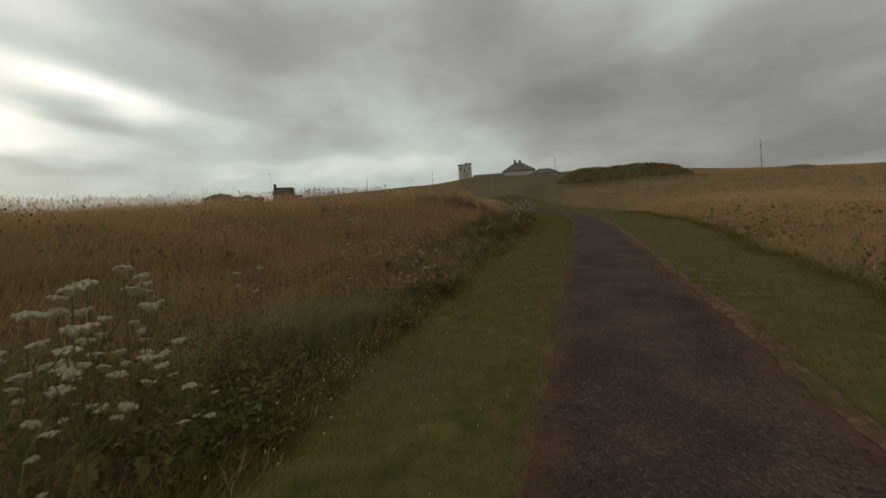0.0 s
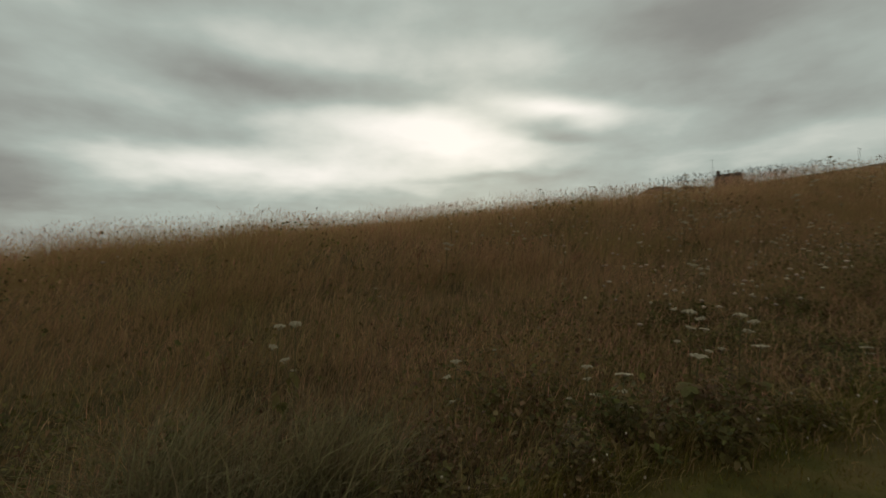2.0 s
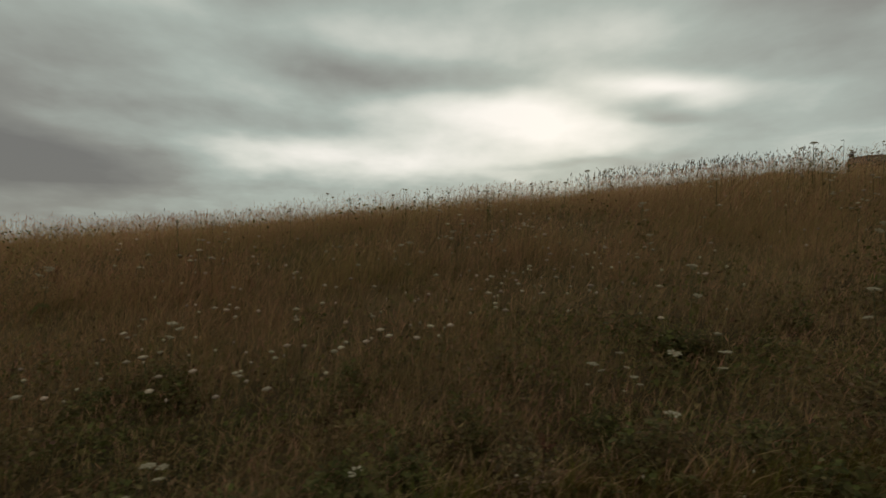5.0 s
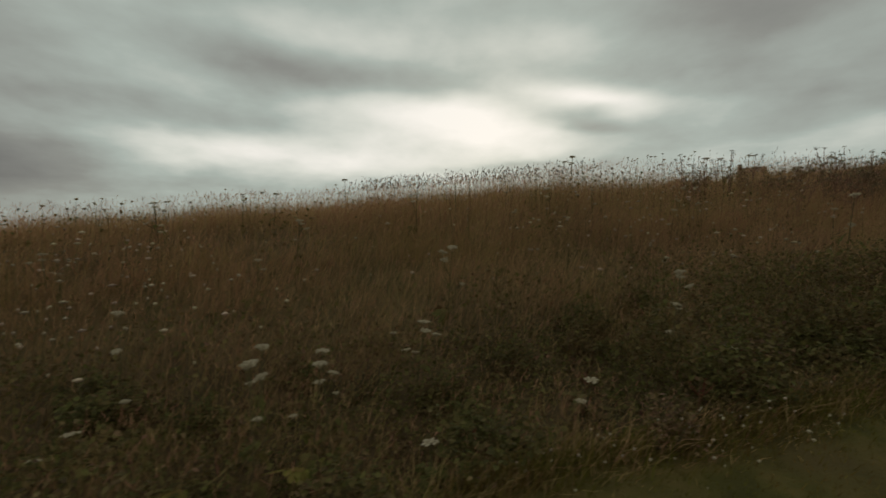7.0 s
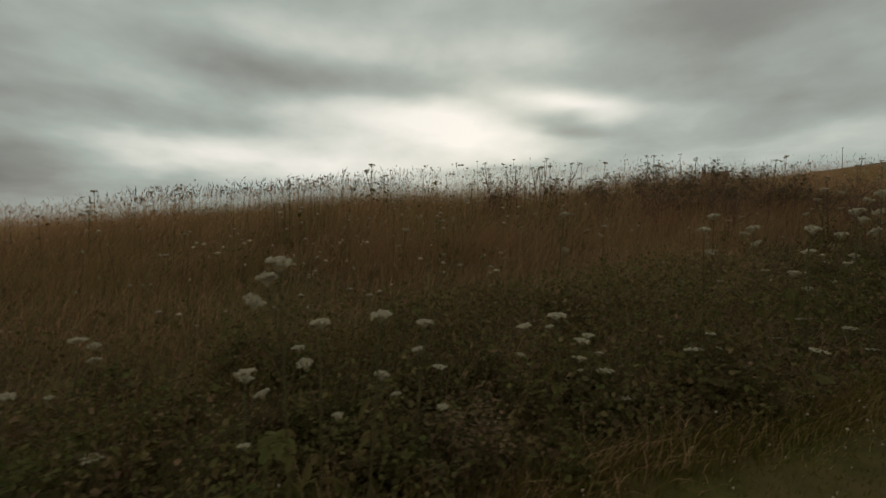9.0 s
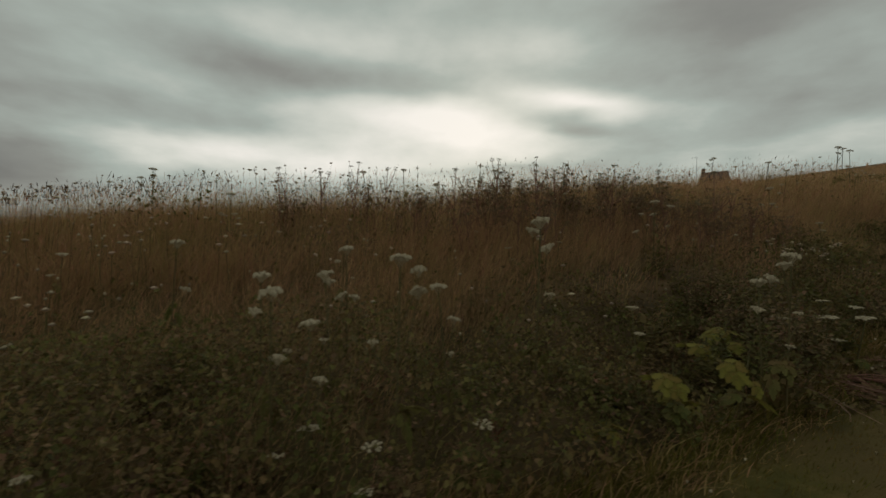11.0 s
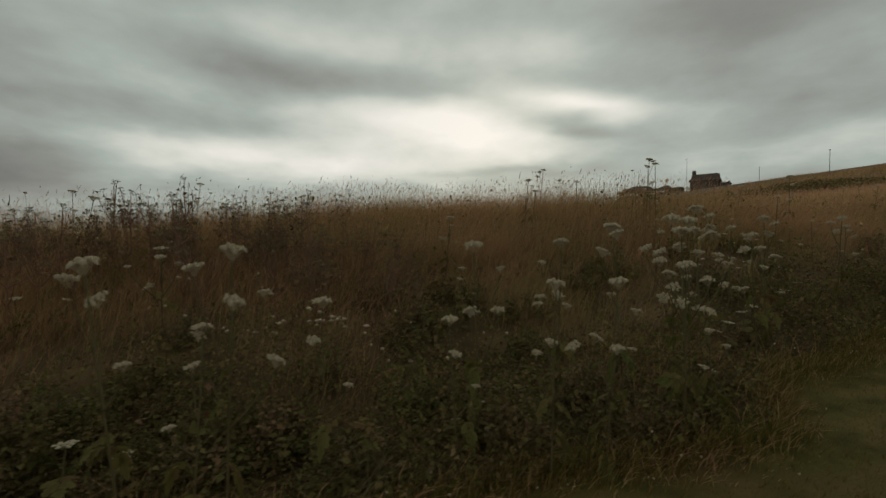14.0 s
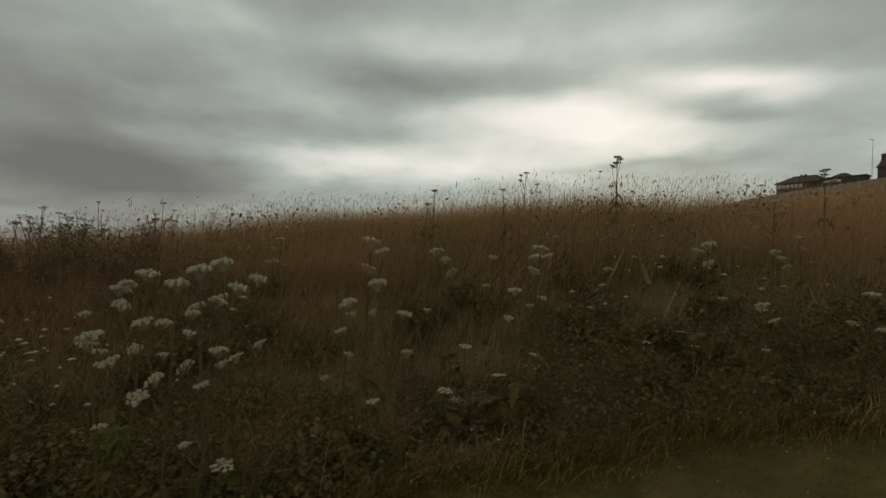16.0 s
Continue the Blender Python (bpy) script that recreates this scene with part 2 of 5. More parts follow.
def gravel_material():
    """Purple-brown crushed stone, with red soil worn through along the edges."""
    m, N, L = material("gravel")
    out, bsdf = N("ShaderNodeOutputMaterial"), N("ShaderNodeBsdfPrincipled")
    pos = N("ShaderNodeNewGeometry").outputs["Position"]
    v = N("ShaderNodeTexVoronoi")
    v.inputs["Scale"].default_value = 85
    L(pos, v.inputs["Vector"])
    sepc = N("ShaderNodeSeparateColor")
    L(v.outputs["Color"], sepc.inputs[0])
    col = ramp_node(N, L, sepc.outputs[0], [(0.0, (0.053, 0.031, 0.022)), (0.45, (0.081, 0.049, 0.035)), (0.88, (0.108, 0.070, 0.052)), (1.0, (0.18, 0.126, 0.096))])
    patch = ramp_node(N, L, noise_node(N, L, 0.9, 4, 0.65, pos), [(0.35, (0.55, 0.52, 0.52)), (0.65, (1.1, 1.05, 1.05))])
    col = mix_node(N, L, 1.0, col, patch, "MULTIPLY")
    att = N("ShaderNodeAttribute")
    att.attribute_name = "along"
    wob = N("ShaderNodeMath")
    wob.operation = "MULTIPLY_ADD"
    L(noise_node(N, L, 2.2, 5, 0.7, pos), wob.inputs[0])
    wob.inputs[1].default_value = 0.34
    edge = N("ShaderNodeMath")
    edge.operation = "MULTIPLY"
    edge.inputs[1].default_value = 0.7
    L(att.outputs["Fac"], edge.inputs[0])
    L(edge.outputs[0], wob.inputs[2])
    k = ramp_node(N, L, wob.outputs[0], [(0.66, (0, 0, 0)), (0.90, (0.75, 0.75, 0.75))])
    soil = ramp_node(N, L, noise_node(N, L, 18, 5, 0.7, pos), [(0.3, (0.105, 0.043, 0.027)), (0.7, (0.165, 0.078, 0.050))])
    col = mix_node(N, L, k, col, soil)
    L(col, bsdf.inputs["Base Color"])
    bsdf.inputs["Roughness"].default_value = 0.95
    bsdf.inputs["Specular IOR Level"].default_value = 0.12
    b = N("ShaderNodeBump")
    b.inputs["Strength"].default_value, b.inputs["Distance"].default_value = 0.8, 0.012
    L(v.outputs["Distance"], b.inputs["Height"])
    L(b.outputs[0], bsdf.inputs["Normal"])
    L(bsdf.outputs[0], out.inputs[0])
    return m


GROUND = surface("meadow_soil", [(0.3, (0.05, 0.036, 0.016)), (0.5, (0.10, 0.063, 0.030)), (0.7, (0.155, 0.096, 0.047))], 1.3, bump=0.8, bump_scale=6, stain=(0.10, 0.082, 0.03), stain_scale=0.07)
LAWN = surface("mown_turf", [(0.32, (0.055, 0.048, 0.012)), (0.5, (0.092, 0.077, 0.019)), (0.68, (0.145, 0.101, 0.034))], 3.2, bump=0.9, bump_scale=45, stain=(0.12, 0.080, 0.032), stain_scale=0.7)
GRAVEL = gravel_material()
SOIL = surface("red_soil", [(0.3, (0.085, 0.040, 0.026)), (0.55, (0.165, 0.088, 0.058)), (0.72, (0.27, 0.155, 0.105))], 9.0, bump=1.0, bump_scale=35, stain=(0.09, 0.065, 0.026), stain_scale=1.3)
STONES = surface("loose_stone", [(0.3, (0.064, 0.037, 0.028)), (0.6, (0.10, 0.062, 0.047)), (0.75, (0.155, 0.104, 0.08))], 30.0, bump=0.2)
# Blades run darker to the base: dim lower grass put into the colour.
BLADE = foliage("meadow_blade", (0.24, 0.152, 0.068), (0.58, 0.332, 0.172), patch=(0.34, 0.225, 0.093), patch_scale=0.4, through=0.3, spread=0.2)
SEED = foliage("seed_head", (0.56, 0.316, 0.174), (0.62, 0.354, 0.198), patch=(0.53, 0.274, 0.16), patch_scale=0.45, through=0.1, spread=0.18)
# Backlit darkness of stalks against the sky, put into the colour.
SILHOUETTE_SEED = foliage("silhouette_seed_head", (0.10, 0.062, 0.035), (0.12, 0.07, 0.042), through=0.0, spread=0.3)
LAWN_BLADE = foliage("lawn_blade", (0.098, 0.087, 0.014), (0.146, 0.119, 0.022), patch=(0.165, 0.108, 0.029), patch_scale=1.1)
LEAF = foliage("herb_leaf", (0.086, 0.081, 0.024), (0.150, 0.134, 0.041), patch=(0.17, 0.114, 0.046), patch_scale=2.0, through=0.4, spread=0.42)
LEAF_YELLOW = foliage("yellowing_leaf", (0.25, 0.19, 0.045), (0.20, 0.165, 0.042), through=0.4, spread=0.15)
LEAF_DEAD = foliage("withered_leaf", (0.15, 0.092, 0.046), (0.22, 0.131, 0.069), patch=(0.14, 0.098, 0.041), patch_scale=1.5, through=0.25, spread=0.5)
RED_STALK = foliage("red_dry_stalk", (0.17, 0.085, 0.055), (0.23, 0.125, 0.082), through=0.0, spread=0.25)
PALE_STALK = foliage("pale_dry_stalk", (0.28, 0.175, 0.12), (0.34, 0.225, 0.155), through=0.0, spread=0.25)
STEM = foliage("green_stem", (0.12, 0.09, 0.036), (0.105, 0.10, 0.04), through=0.0)
DRY = foliage("dry_stalk", (0.17, 0.095, 0.055), (0.24, 0.145, 0.085), through=0.0, spread=0.25)
RUST = foliage("dock_seed", (0.13, 0.05, 0.025), (0.16, 0.06, 0.03), through=0.1)
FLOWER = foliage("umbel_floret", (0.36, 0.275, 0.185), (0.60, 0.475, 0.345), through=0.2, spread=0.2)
FLOWER_DULL = foliage("small_umbel", (0.38, 0.29, 0.19), (0.55, 0.43, 0.30), through=0.2, spread=0.3)
# Brown seeding heads; backlit silhouette darkness is put into the colour too.
FLOWER_OLD = foliage("umbel_seeding", (0.15, 0.11, 0.06), (0.20, 0.145, 0.08), through=0.05, spread=0.2)
DAISY = foliage("small_petal", (0.46, 0.375, 0.27), (0.54, 0.44, 0.32), through=0.2, spread=0.2)
TUSSOCK = foliage("tussock_blade", (0.13, 0.112, 0.050), (0.27, 0.222, 0.115), patch=(0.20, 0.15, 0.07), patch_scale=3.0, through=0.35, spread=0.45)
GORSE = foliage("gorse_leaf", (0.15, 0.125, 0.042), (0.20, 0.16, 0.055), patch=(0.19, 0.125, 0.055), patch_scale=0.2, through=0.3)
ROOF = surface("slate_roof", [(0.3, (0.075, 0.053, 0.044)), (0.7, (0.125, 0.09, 0.075))], 1.2, bump=0.5, bump_scale=5)
ROOF_TAN = surface("brown_tile_roof", [(0.3, (0.13, 0.10, 0.085)), (0.7, (0.2, 0.16, 0.135))], 1.0, bump=0.5, bump_scale=5)
RENDER_WALL = surface("pale_harling", [(0.3, (0.50, 0.42, 0.36)), (0.7, (0.62, 0.53, 0.46))], 1.5, stain=(0.38, 0.31, 0.265), stain_scale=0.5)
STONE_WALL = surface("dark_stone", [(0.3, (0.10, 0.075, 0.062)), (0.7, (0.17, 0.13, 0.105))], 1.5, stain=(0.075, 0.06, 0.05))
WHITE = surface("white_paint", [(0.3, (0.66, 0.66, 0.64)), (0.7, (0.78, 0.78, 0.76))], 2.0, bump=0.1)
DARK_GLASS = surface("window_glass", [(0.3, (0.03, 0.032, 0.035)), (0.7, (0.05, 0.052, 0.055))], 1.0, rough=0.12, bump=0.0)
POLE_WOOD = surface("weathered_wood", [(0.3, (0.10, 0.08, 0.065)), (0.7, (0.17, 0.14, 0.115))], 6.0, bump=0.4)
METAL = surface("galvanised_metal", [(0.3, (0.28, 0.28, 0.28)), (0.7, (0.4, 0.4, 0.4))], 6.0, rough=0.5, metal=0.8, bump=0.1)


# ---- mesh helpers ----
def mesh_from(name, verts, faces_loops, sizes, mat, along=None):
    """A mesh from flat arrays: vertex places, corner indices, corners a face."""
    me = bpy.data.meshes.new(name)
    verts = np.asarray(verts, np.float32).reshape(-1, 3)
    faces_loops, sizes = np.asarray(faces_loops, np.int32), np.asarray(sizes, np.int32)
    me.vertices.add(len(verts))
    me.vertices.foreach_set("co", verts.ravel())
    me.loops.add(len(faces_loops))
    me.loops.foreach_set("vertex_index", faces_loops)
    me.polygons.add(len(sizes))
    starts = np.concatenate(([0], np.cumsum(sizes)[:-1])).astype(np.int32)
    me.polygons.foreach_set("loop_start", starts)
    if along is not None:
        me.attributes.new("along", "FLOAT", "POINT").data.foreach_set("value", np.asarray(along, np.float32).ravel())
    me.update(calc_edges=True)
    me.validate()
    me.materials.append(mat)
    return me


def part(name, bm, mat, parent=None, label=""):
    """One bmesh as one mesh object under a thing or part."""
    me = bpy.data.meshes.new(name)
    bm.to_mesh(me)
    bm.free()
    me.materials.append(mat)
    ob = new(name, me)
    ob.parent = parent
    return tagged(ob, label)


def put(name, me, parent=None, m=None, label=""):
    ob = new(name, me)
    ob.parent = parent
    if m is not None:
        ob.matrix_basis = m
    return tagged(ob, label)


def box(bm, x0, x1, y0, y1, z0, z1):
    r = bmesh.ops.create_cube(bm, size=1, matrix=Matrix.LocRotScale(((x0 + x1) / 2, (y0 + y1) / 2, (z0 + z1) / 2), None, (x1 - x0, y1 - y0, z1 - z0)))
    return r["verts"]


class Soup:
    """Collects small pieces as arrays, for one mesh."""

    def __init__(self):
        self.v, self.f, self.n, self.a, self.count = [], [], [], [], 0

    def add(self, verts, loops, sizes, along):
        """verts (n, k, 3); loops: corner numbers of one piece; sizes: corners of each of its faces."""
        n, k = verts.shape[:2]
        base = self.count + np.arange(n)[:, None] * k
        self.v.append(verts.reshape(-1, 3))
        self.f.append((base + np.asarray(loops)[None]).ravel())
        self.n.append(np.tile(sizes, n))
        self.a.append(np.broadcast_to(along, (n, k)).ravel())
        self.count += n * k

    def link(self, a, b, c):
        """One small triangle that ties pieces together."""
        self.f.append(np.array([a, b, c]))
        self.n.append(np.array([3]))

    def mesh(self, name, mat):
        return mesh_from(name, np.concatenate(self.v), np.concatenate(self.f), np.concatenate(self.n), mat, np.concatenate(self.a))


RNG = np.random.default_rng(7)
WIND = 1.3


def blades(soup, p, h, w, lean=0.3, segments=2):
    """Grass blades at p (n, 3): bent ribbons that taper to a tip."""
    n = len(p)
    face = RNG.uniform(0, 2 * np.pi, n)
    side = np.stack([np.cos(face), np.sin(face), 0 * face], 1) * (w / 2)[:, None]
    to = RNG.normal(WIND, 1.3, n)
    bow = lean * RNG.uniform(0.2, 1.4, n)
    off = np.stack([np.cos(to), np.sin(to), 0 * to], 1) * (h * bow)[:, None]
    h = h * (1 - 0.16 * np.minimum(bow, 1.2))
    up = np.zeros((n, 3))
    up[:, 2] = 1
    hh = h[:, None]
    if segments == 1:
        v = np.stack([p - side, p + side, p + off + up * hh * 0.97], 1)
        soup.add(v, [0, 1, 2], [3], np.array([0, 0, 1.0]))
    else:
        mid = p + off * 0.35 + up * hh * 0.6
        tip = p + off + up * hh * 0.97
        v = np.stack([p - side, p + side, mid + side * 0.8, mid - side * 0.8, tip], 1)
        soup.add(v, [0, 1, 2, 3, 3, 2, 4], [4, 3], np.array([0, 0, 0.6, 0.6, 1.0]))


def seed_stalks(stalk, head, p, h, w, head_len, head_w, lean=0.2, crossed=True):
    """Flowering grass: a thin stalk and a loose spike on its top."""
    n = len(p)
    to = RNG.normal(WIND, 1.1, n)
    off = np.stack([np.cos(to), np.sin(to), 0 * to], 1) * (h * lean * RNG.uniform(0.1, 1.3, n))[:, None]
    face = RNG.uniform(0, 2 * np.pi, n)
    side = np.stack([np.cos(face), np.sin(face), 0 * face], 1)
    cross = np.stack([-np.sin(face), np.cos(face), 0 * face], 1)
    top = p + off
    top[:, 2] += h
    s = side * (w / 2)[:, None]
    v = np.stack([p - s, p + s, top], 1)
    stalk.add(v, [0, 1, 2], [3], np.array([0.2, 0.2, 1.0]))
    way = off / h[:, None]
    way[:, 2] = 1.0
    way += RNG.normal(0, 0.4, (n, 3))
    a, b = top - way * (head_len * 0.3)[:, None], top + way * (head_len * 0.7)[:, None]
    m = top + way * (head_len * 0.1)[:, None]
    for d in (side, cross) if crossed else (side,):
        q = d * (head_w / 2)[:, None]
        head.add(np.stack([a, m + q, b, m - q], 1), [0, 1, 2, 3], [4], np.array([0, 0.5, 1, 0.5]))


def leaf_bits(soup, p, size, tilt=0.7):
    """Small folded leaves at p."""
    n = len(p)
    az = RNG.uniform(0, 2 * np.pi, n)
    el = RNG.normal(0.1, tilt, n)
    d = np.stack([np.cos(az) * np.cos(el), np.sin(az) * np.cos(el), np.sin(el)], 1)
    s = np.stack([-np.sin(az), np.cos(az), RNG.normal(0, 0.35, n)], 1)
    L_, W_ = size[:, None], (size * RNG.uniform(0.3, 0.5, n))[:, None]
    dn = np.zeros((n, 3))
    dn[:, 2] = -1
    a, b = p, p + d * L_ + dn * L_ * 0.25
    c = p + d * L_ * 0.45 + s * W_
    e = p + d * L_ * 0.45 - s * W_
    m = p + d * L_ * 0.5 + dn * L_ * 0.1
    soup.add(np.stack([a, c, b, e, m], 1), [0, 4, 2, 1, 0, 3, 2, 4], [4, 4], np.array([0, 1, 1, 1, 0.3]))


def scatter(n, x0, x1, y0, y1):
    return RNG.uniform(x0, x1, n), RNG.uniform(y0, y1, n)


def on_ground(x, y, dz=0.0):
    return np.stack([x, y, height(x, y) + dz], 1)


# ---- ground ----
def spaced(a, b, fine_a, fine_b, step, grow=1.16):
    """Grid lines: even between fine_a and fine_b, wider and wider outside."""
    mid = list(np.arange(fine_a, fine_b + 1e-6, step))
    d, up = step, [mid[-1]]
    while up[-1] < b:
        d *= grow
        up.append(up[-1] + d)
    d, down = step, [mid[0]]
    while down[-1] > a:
        d *= grow
        down.append(down[-1] - d)
    return np.array(down[:0:-1] + mid + up[1:])


def build_ground():
    gx, gy = spaced(-3500, 3500, -26, 60, 0.8), spaced(-3500, 3500, -12, 150, 0.8)
    X, Y = np.meshgrid(gx, gy)
    v = np.stack([X, Y, height(X, Y) - 0.02], -1).reshape(-1, 3)
    nx, ny = len(gx), len(gy)
    i, j = np.meshgrid(np.arange(nx - 1), np.arange(ny - 1))
    k = (j * nx + i).ravel()
    f = np.stack([k, k + 1, k + 1 + nx, k + nx], 1).ravel()
    me = mesh_from("ground", v, f, np.full(len(k), 4), GROUND)
    me.polygons.foreach_set("use_smooth", np.ones(len(k), bool))
    tagged(new("ground", me), "brown and green coastal meadow ground sloping up a hill", "ground", kind="structure")


def strip(name, left, right, lift, mat, label, category, across=9, y0=-12.0, y1=90.0, crown=0.0, step=0.4, bumpy=0.0, drop=0.05):
    """A band that follows the path, between two edge lines."""
    ys = np.arange(y0, y1, step)
    t = np.linspace(0, 1, across)
    xl, xr = left(ys), right(ys)
    X = xl[:, None] + (xr - xl)[:, None] * t[None]
    Y = np.broadcast_to(ys[:, None], X.shape)
    edge = np.abs(t - 0.5) * 2
    rough = RNG.normal(0, bumpy, X.shape) if bumpy else 0.0
    Z = height(X, Y) + rough + lift + crown * (1 - edge[None] ** 2) - np.where(edge > 0.99, drop, 0)[None]
    v = np.stack([X, Y, Z], -1).reshape(-1, 3)
    i, j = np.meshgrid(np.arange(across - 1), np.arange(len(ys) - 1))
    k = (j * across + i).ravel()
    f = np.stack([k, k + 1, k + 1 + across, k + across], 1).ravel()
    me = mesh_from(name, v, f, np.full(len(k), 4), mat, np.broadcast_to((edge * np.where(t > 0.5, 1.08, 1.0))[None], X.shape).ravel())
    me.polygons.foreach_set("use_smooth", np.ones(len(k), bool))
    return tagged(new(name, me), label, category, kind="structure")


def gravel_left(y):
    return bend(y) - 0.42 + 0.035 * np.clip(y, -12, 24) + 0.02 * np.sin(y * 1.7) + 0.008 * np.sin(y * 5.1)


def gravel_right(y):
    return bend(y) + 1.68 + 0.045 * np.clip(y, -12, 24) + 0.03 * np.sin(y * 1.1 + 1) + 0.02 * np.sin(y * 4.3) + 0.012 * np.sin(y * 9.7)


build_ground()
strip("verge_left", lambda y: edge_left(y) - 0.5, lambda y: gravel_left(y) + 0.1, 0.004, LAWN, "mown olive-green grass verge beside the gravel path", "grass verge")
strip("verge_right", lambda y: gravel_right(y) - 0.1, lambda y: edge_right(y) + 0.4, 0.004, LAWN, "mown olive-green grass verge beside the gravel path", "grass verge")
strip("gravel_path", gravel_left, gravel_right, 0.012, GRAVEL, "purple-brown gravel path with worn red soil edges", "path", across=13, crown=0.035)


def ragged(line, off, seed, gain=1.0):
    """An edge line with a crumbling outline."""
    def at(y):
        y = np.asarray(y, float)
        return line(y) + off + gain * (0.05 * np.sin(y * 2.1 + seed) * np.sin(y * 0.7) + 0.035 * np.sin(y * 6.3 + 2 * seed) + 0.03 * np.sin(y * 13.7 + 3 * seed))
    return at


strip("path_edge_right", ragged(gravel_right, -0.10, 1.0, 0.6), ragged(gravel_right, 0.09, 4.0, 0.6), 0.02, SOIL, "crumbling red-brown soil edge of the gravel path", "path edge", across=9, step=0.06, bumpy=0.008, drop=0.03)

# ---- buildings and poles on the hill ----
def prism(bm, corners, z0, z1):
    """An upright prism over a ground outline."""
    low = [bm.verts.new((x, y, z0)) for x, y in corners]
    top = [bm.verts.new((x, y, z1)) for x, y in corners]
    bm.faces.new(low[::-1])
    bm.faces.new(top)
    n = len(corners)
    for i in range(n):
        bm.faces.new((low[i], low[(i + 1) % n], top[(i + 1) % n], top[i]))


def roof_mesh(bm, lx, ly, z0, rise, hip, over=0.35, thick=0.18):
    """A pitched roof, ridge along x; hip: how far each ridge end is drawn in (0: gables)."""
    a, b = lx / 2 + over, ly / 2 + over
    r = max(lx / 2 + (over if hip == 0 else 0) - hip, 0.15)
    def layer(dz):
        return [bm.verts.new(c) for c in ((-a, -b, z0 + dz), (a, -b, z0 + dz), (a, b, z0 + dz), (-a, b, z0 + dz), (-r, 0, z0 + rise + dz), (r, 0, z0 + rise + dz))]
    u, d = layer(thick), layer(0.0)
    for f in ((0, 1, 5, 4), (2, 3, 4, 5), (1, 2, 5), (3, 0, 4)):
        bm.faces.new([u[k] for k in f])
        bm.faces.new([d[k] for k in f[::-1]])
    for i, j in ((0, 1), (1, 2), (2, 3), (3, 0)):
        bm.faces.new((d[i], d[j], u[j], u[i]))


def window(parent, x, y, z, w, h, axis, glass=None):
    """A framed window on a wall facing -y ('y') or along x ('x')."""
    def slab(bm, a0, a1, z0, z1, d0, d1):
        if axis == "y":
            box(bm, x + a0, x + a1, y + d0, y + d1, z + z0, z + z1)
        else:
            box(bm, x + d0, x + d1, y + a0, y + a1, z + z0, z + z1)
    bm = bmesh.new()
    t = 0.09
    for a0, a1, z0, z1 in ((-w / 2, -w / 2 + t, 0, h), (w / 2 - t, w / 2, 0, h), (-w / 2 + t, w / 2 - t, 0, t), (-w / 2 + t, w / 2 - t, h - t, h), (-w / 2 + t, w / 2 - t, h / 2 - t / 2, h / 2 + t / 2)):
        slab(bm, a0, a1, z0, z1, -0.05, 0.05)
    win = part("window", bm, WHITE, parent, "white-painted window")
    bm = bmesh.new()
    slab(bm, -w / 2 + t, w / 2 - t, t, h - t, -0.02, 0.02)
    part("pane", bm, glass or DARK_GLASS, win)


def chimney(parent, x, y, z0, z1, w, mat, pots=2):
    bm = bmesh.new()
    box(bm, x - w / 2, x + w / 2, y - w * 0.35, y + w * 0.35, z0, z1)
    box(bm, x - w / 2 - 0.08, x + w / 2 + 0.08, y - w * 0.35 - 0.08, y + w * 0.35 + 0.08, z1 - 0.25, z1 - 0.05)
    stack = part("chimney", bm, mat, parent, "stone chimney stack")
    for i in range(pots):
        bm = bmesh.new()
        bmesh.ops.create_cone(bm, cap_ends=True, segments=10, radius1=0.16, radius2=0.12, depth=0.5, matrix=Matrix.Translation((x + (i - (pots - 1) / 2) * w * 0.45, y, z1 + 0.2)))
        part("chimney_pot", bm, ROOF_TAN, stack)


def house_root(name, label, x, y, turn, sink=0.6):
    root = new(name)
    root.matrix_basis = pose(x, y, ground_at(x, y) - sink, 0, 0, turn)
    return tagged(root, label, "house")


def place(turn_left, distance):
    """A place on the hill as seen from the start of the path."""
    a = radians(turn_left)
    return -distance * math.sin(a), distance * math.cos(a)


def build_cottage():
    x, y = place(36.0, 234)
    root = house_root("cottage", "dark stone cottage with a slate gable roof and one chimney", x, y, 30, sink=1.3)
    bm = bmesh.new()
    box(bm, -5, 5, -3.4, 3.4, 0, 4.2)
    v = [bm.verts.new(c) for c in ((-5, -3.4, 4.2), (-5, 3.4, 4.2), (-5, 0, 7.3), (5, -3.4, 4.2), (5, 3.4, 4.2), (5, 0, 7.3))]
    for f in ((0, 2, 1), (3, 4, 5), (0, 3, 5, 2), (1, 2, 5, 4)):
        bm.faces.new([v[k] for k in f])
    part("wall", bm, STONE_WALL, root)
    bm = bmesh.new()
    roof_mesh(bm, 10, 6.8, 4.2, 3.2, 0.7)
    part("roof", bm, ROOF, root)
    chimney(root, -4.2, 0, 6.2, 9.0, 1.3, STONE_WALL, 2)
    bm = bmesh.new()
    box(bm, 5, 8.6, -2.4, 2.4, 0, 3.0)
    ann = part("annex", bm, STONE_WALL, root)
    bm = bmesh.new()
    box(bm, 4.9, 8.9, -2.7, 2.7, 3.0, 3.2)
    part("annex_roof", bm, ROOF, ann)
    bm = bmesh.new()
    box(bm, 8.0, 8.6, -0.4, 0.4, 3.2, 3.9)
    part("chimney", bm, STONE_WALL, root)


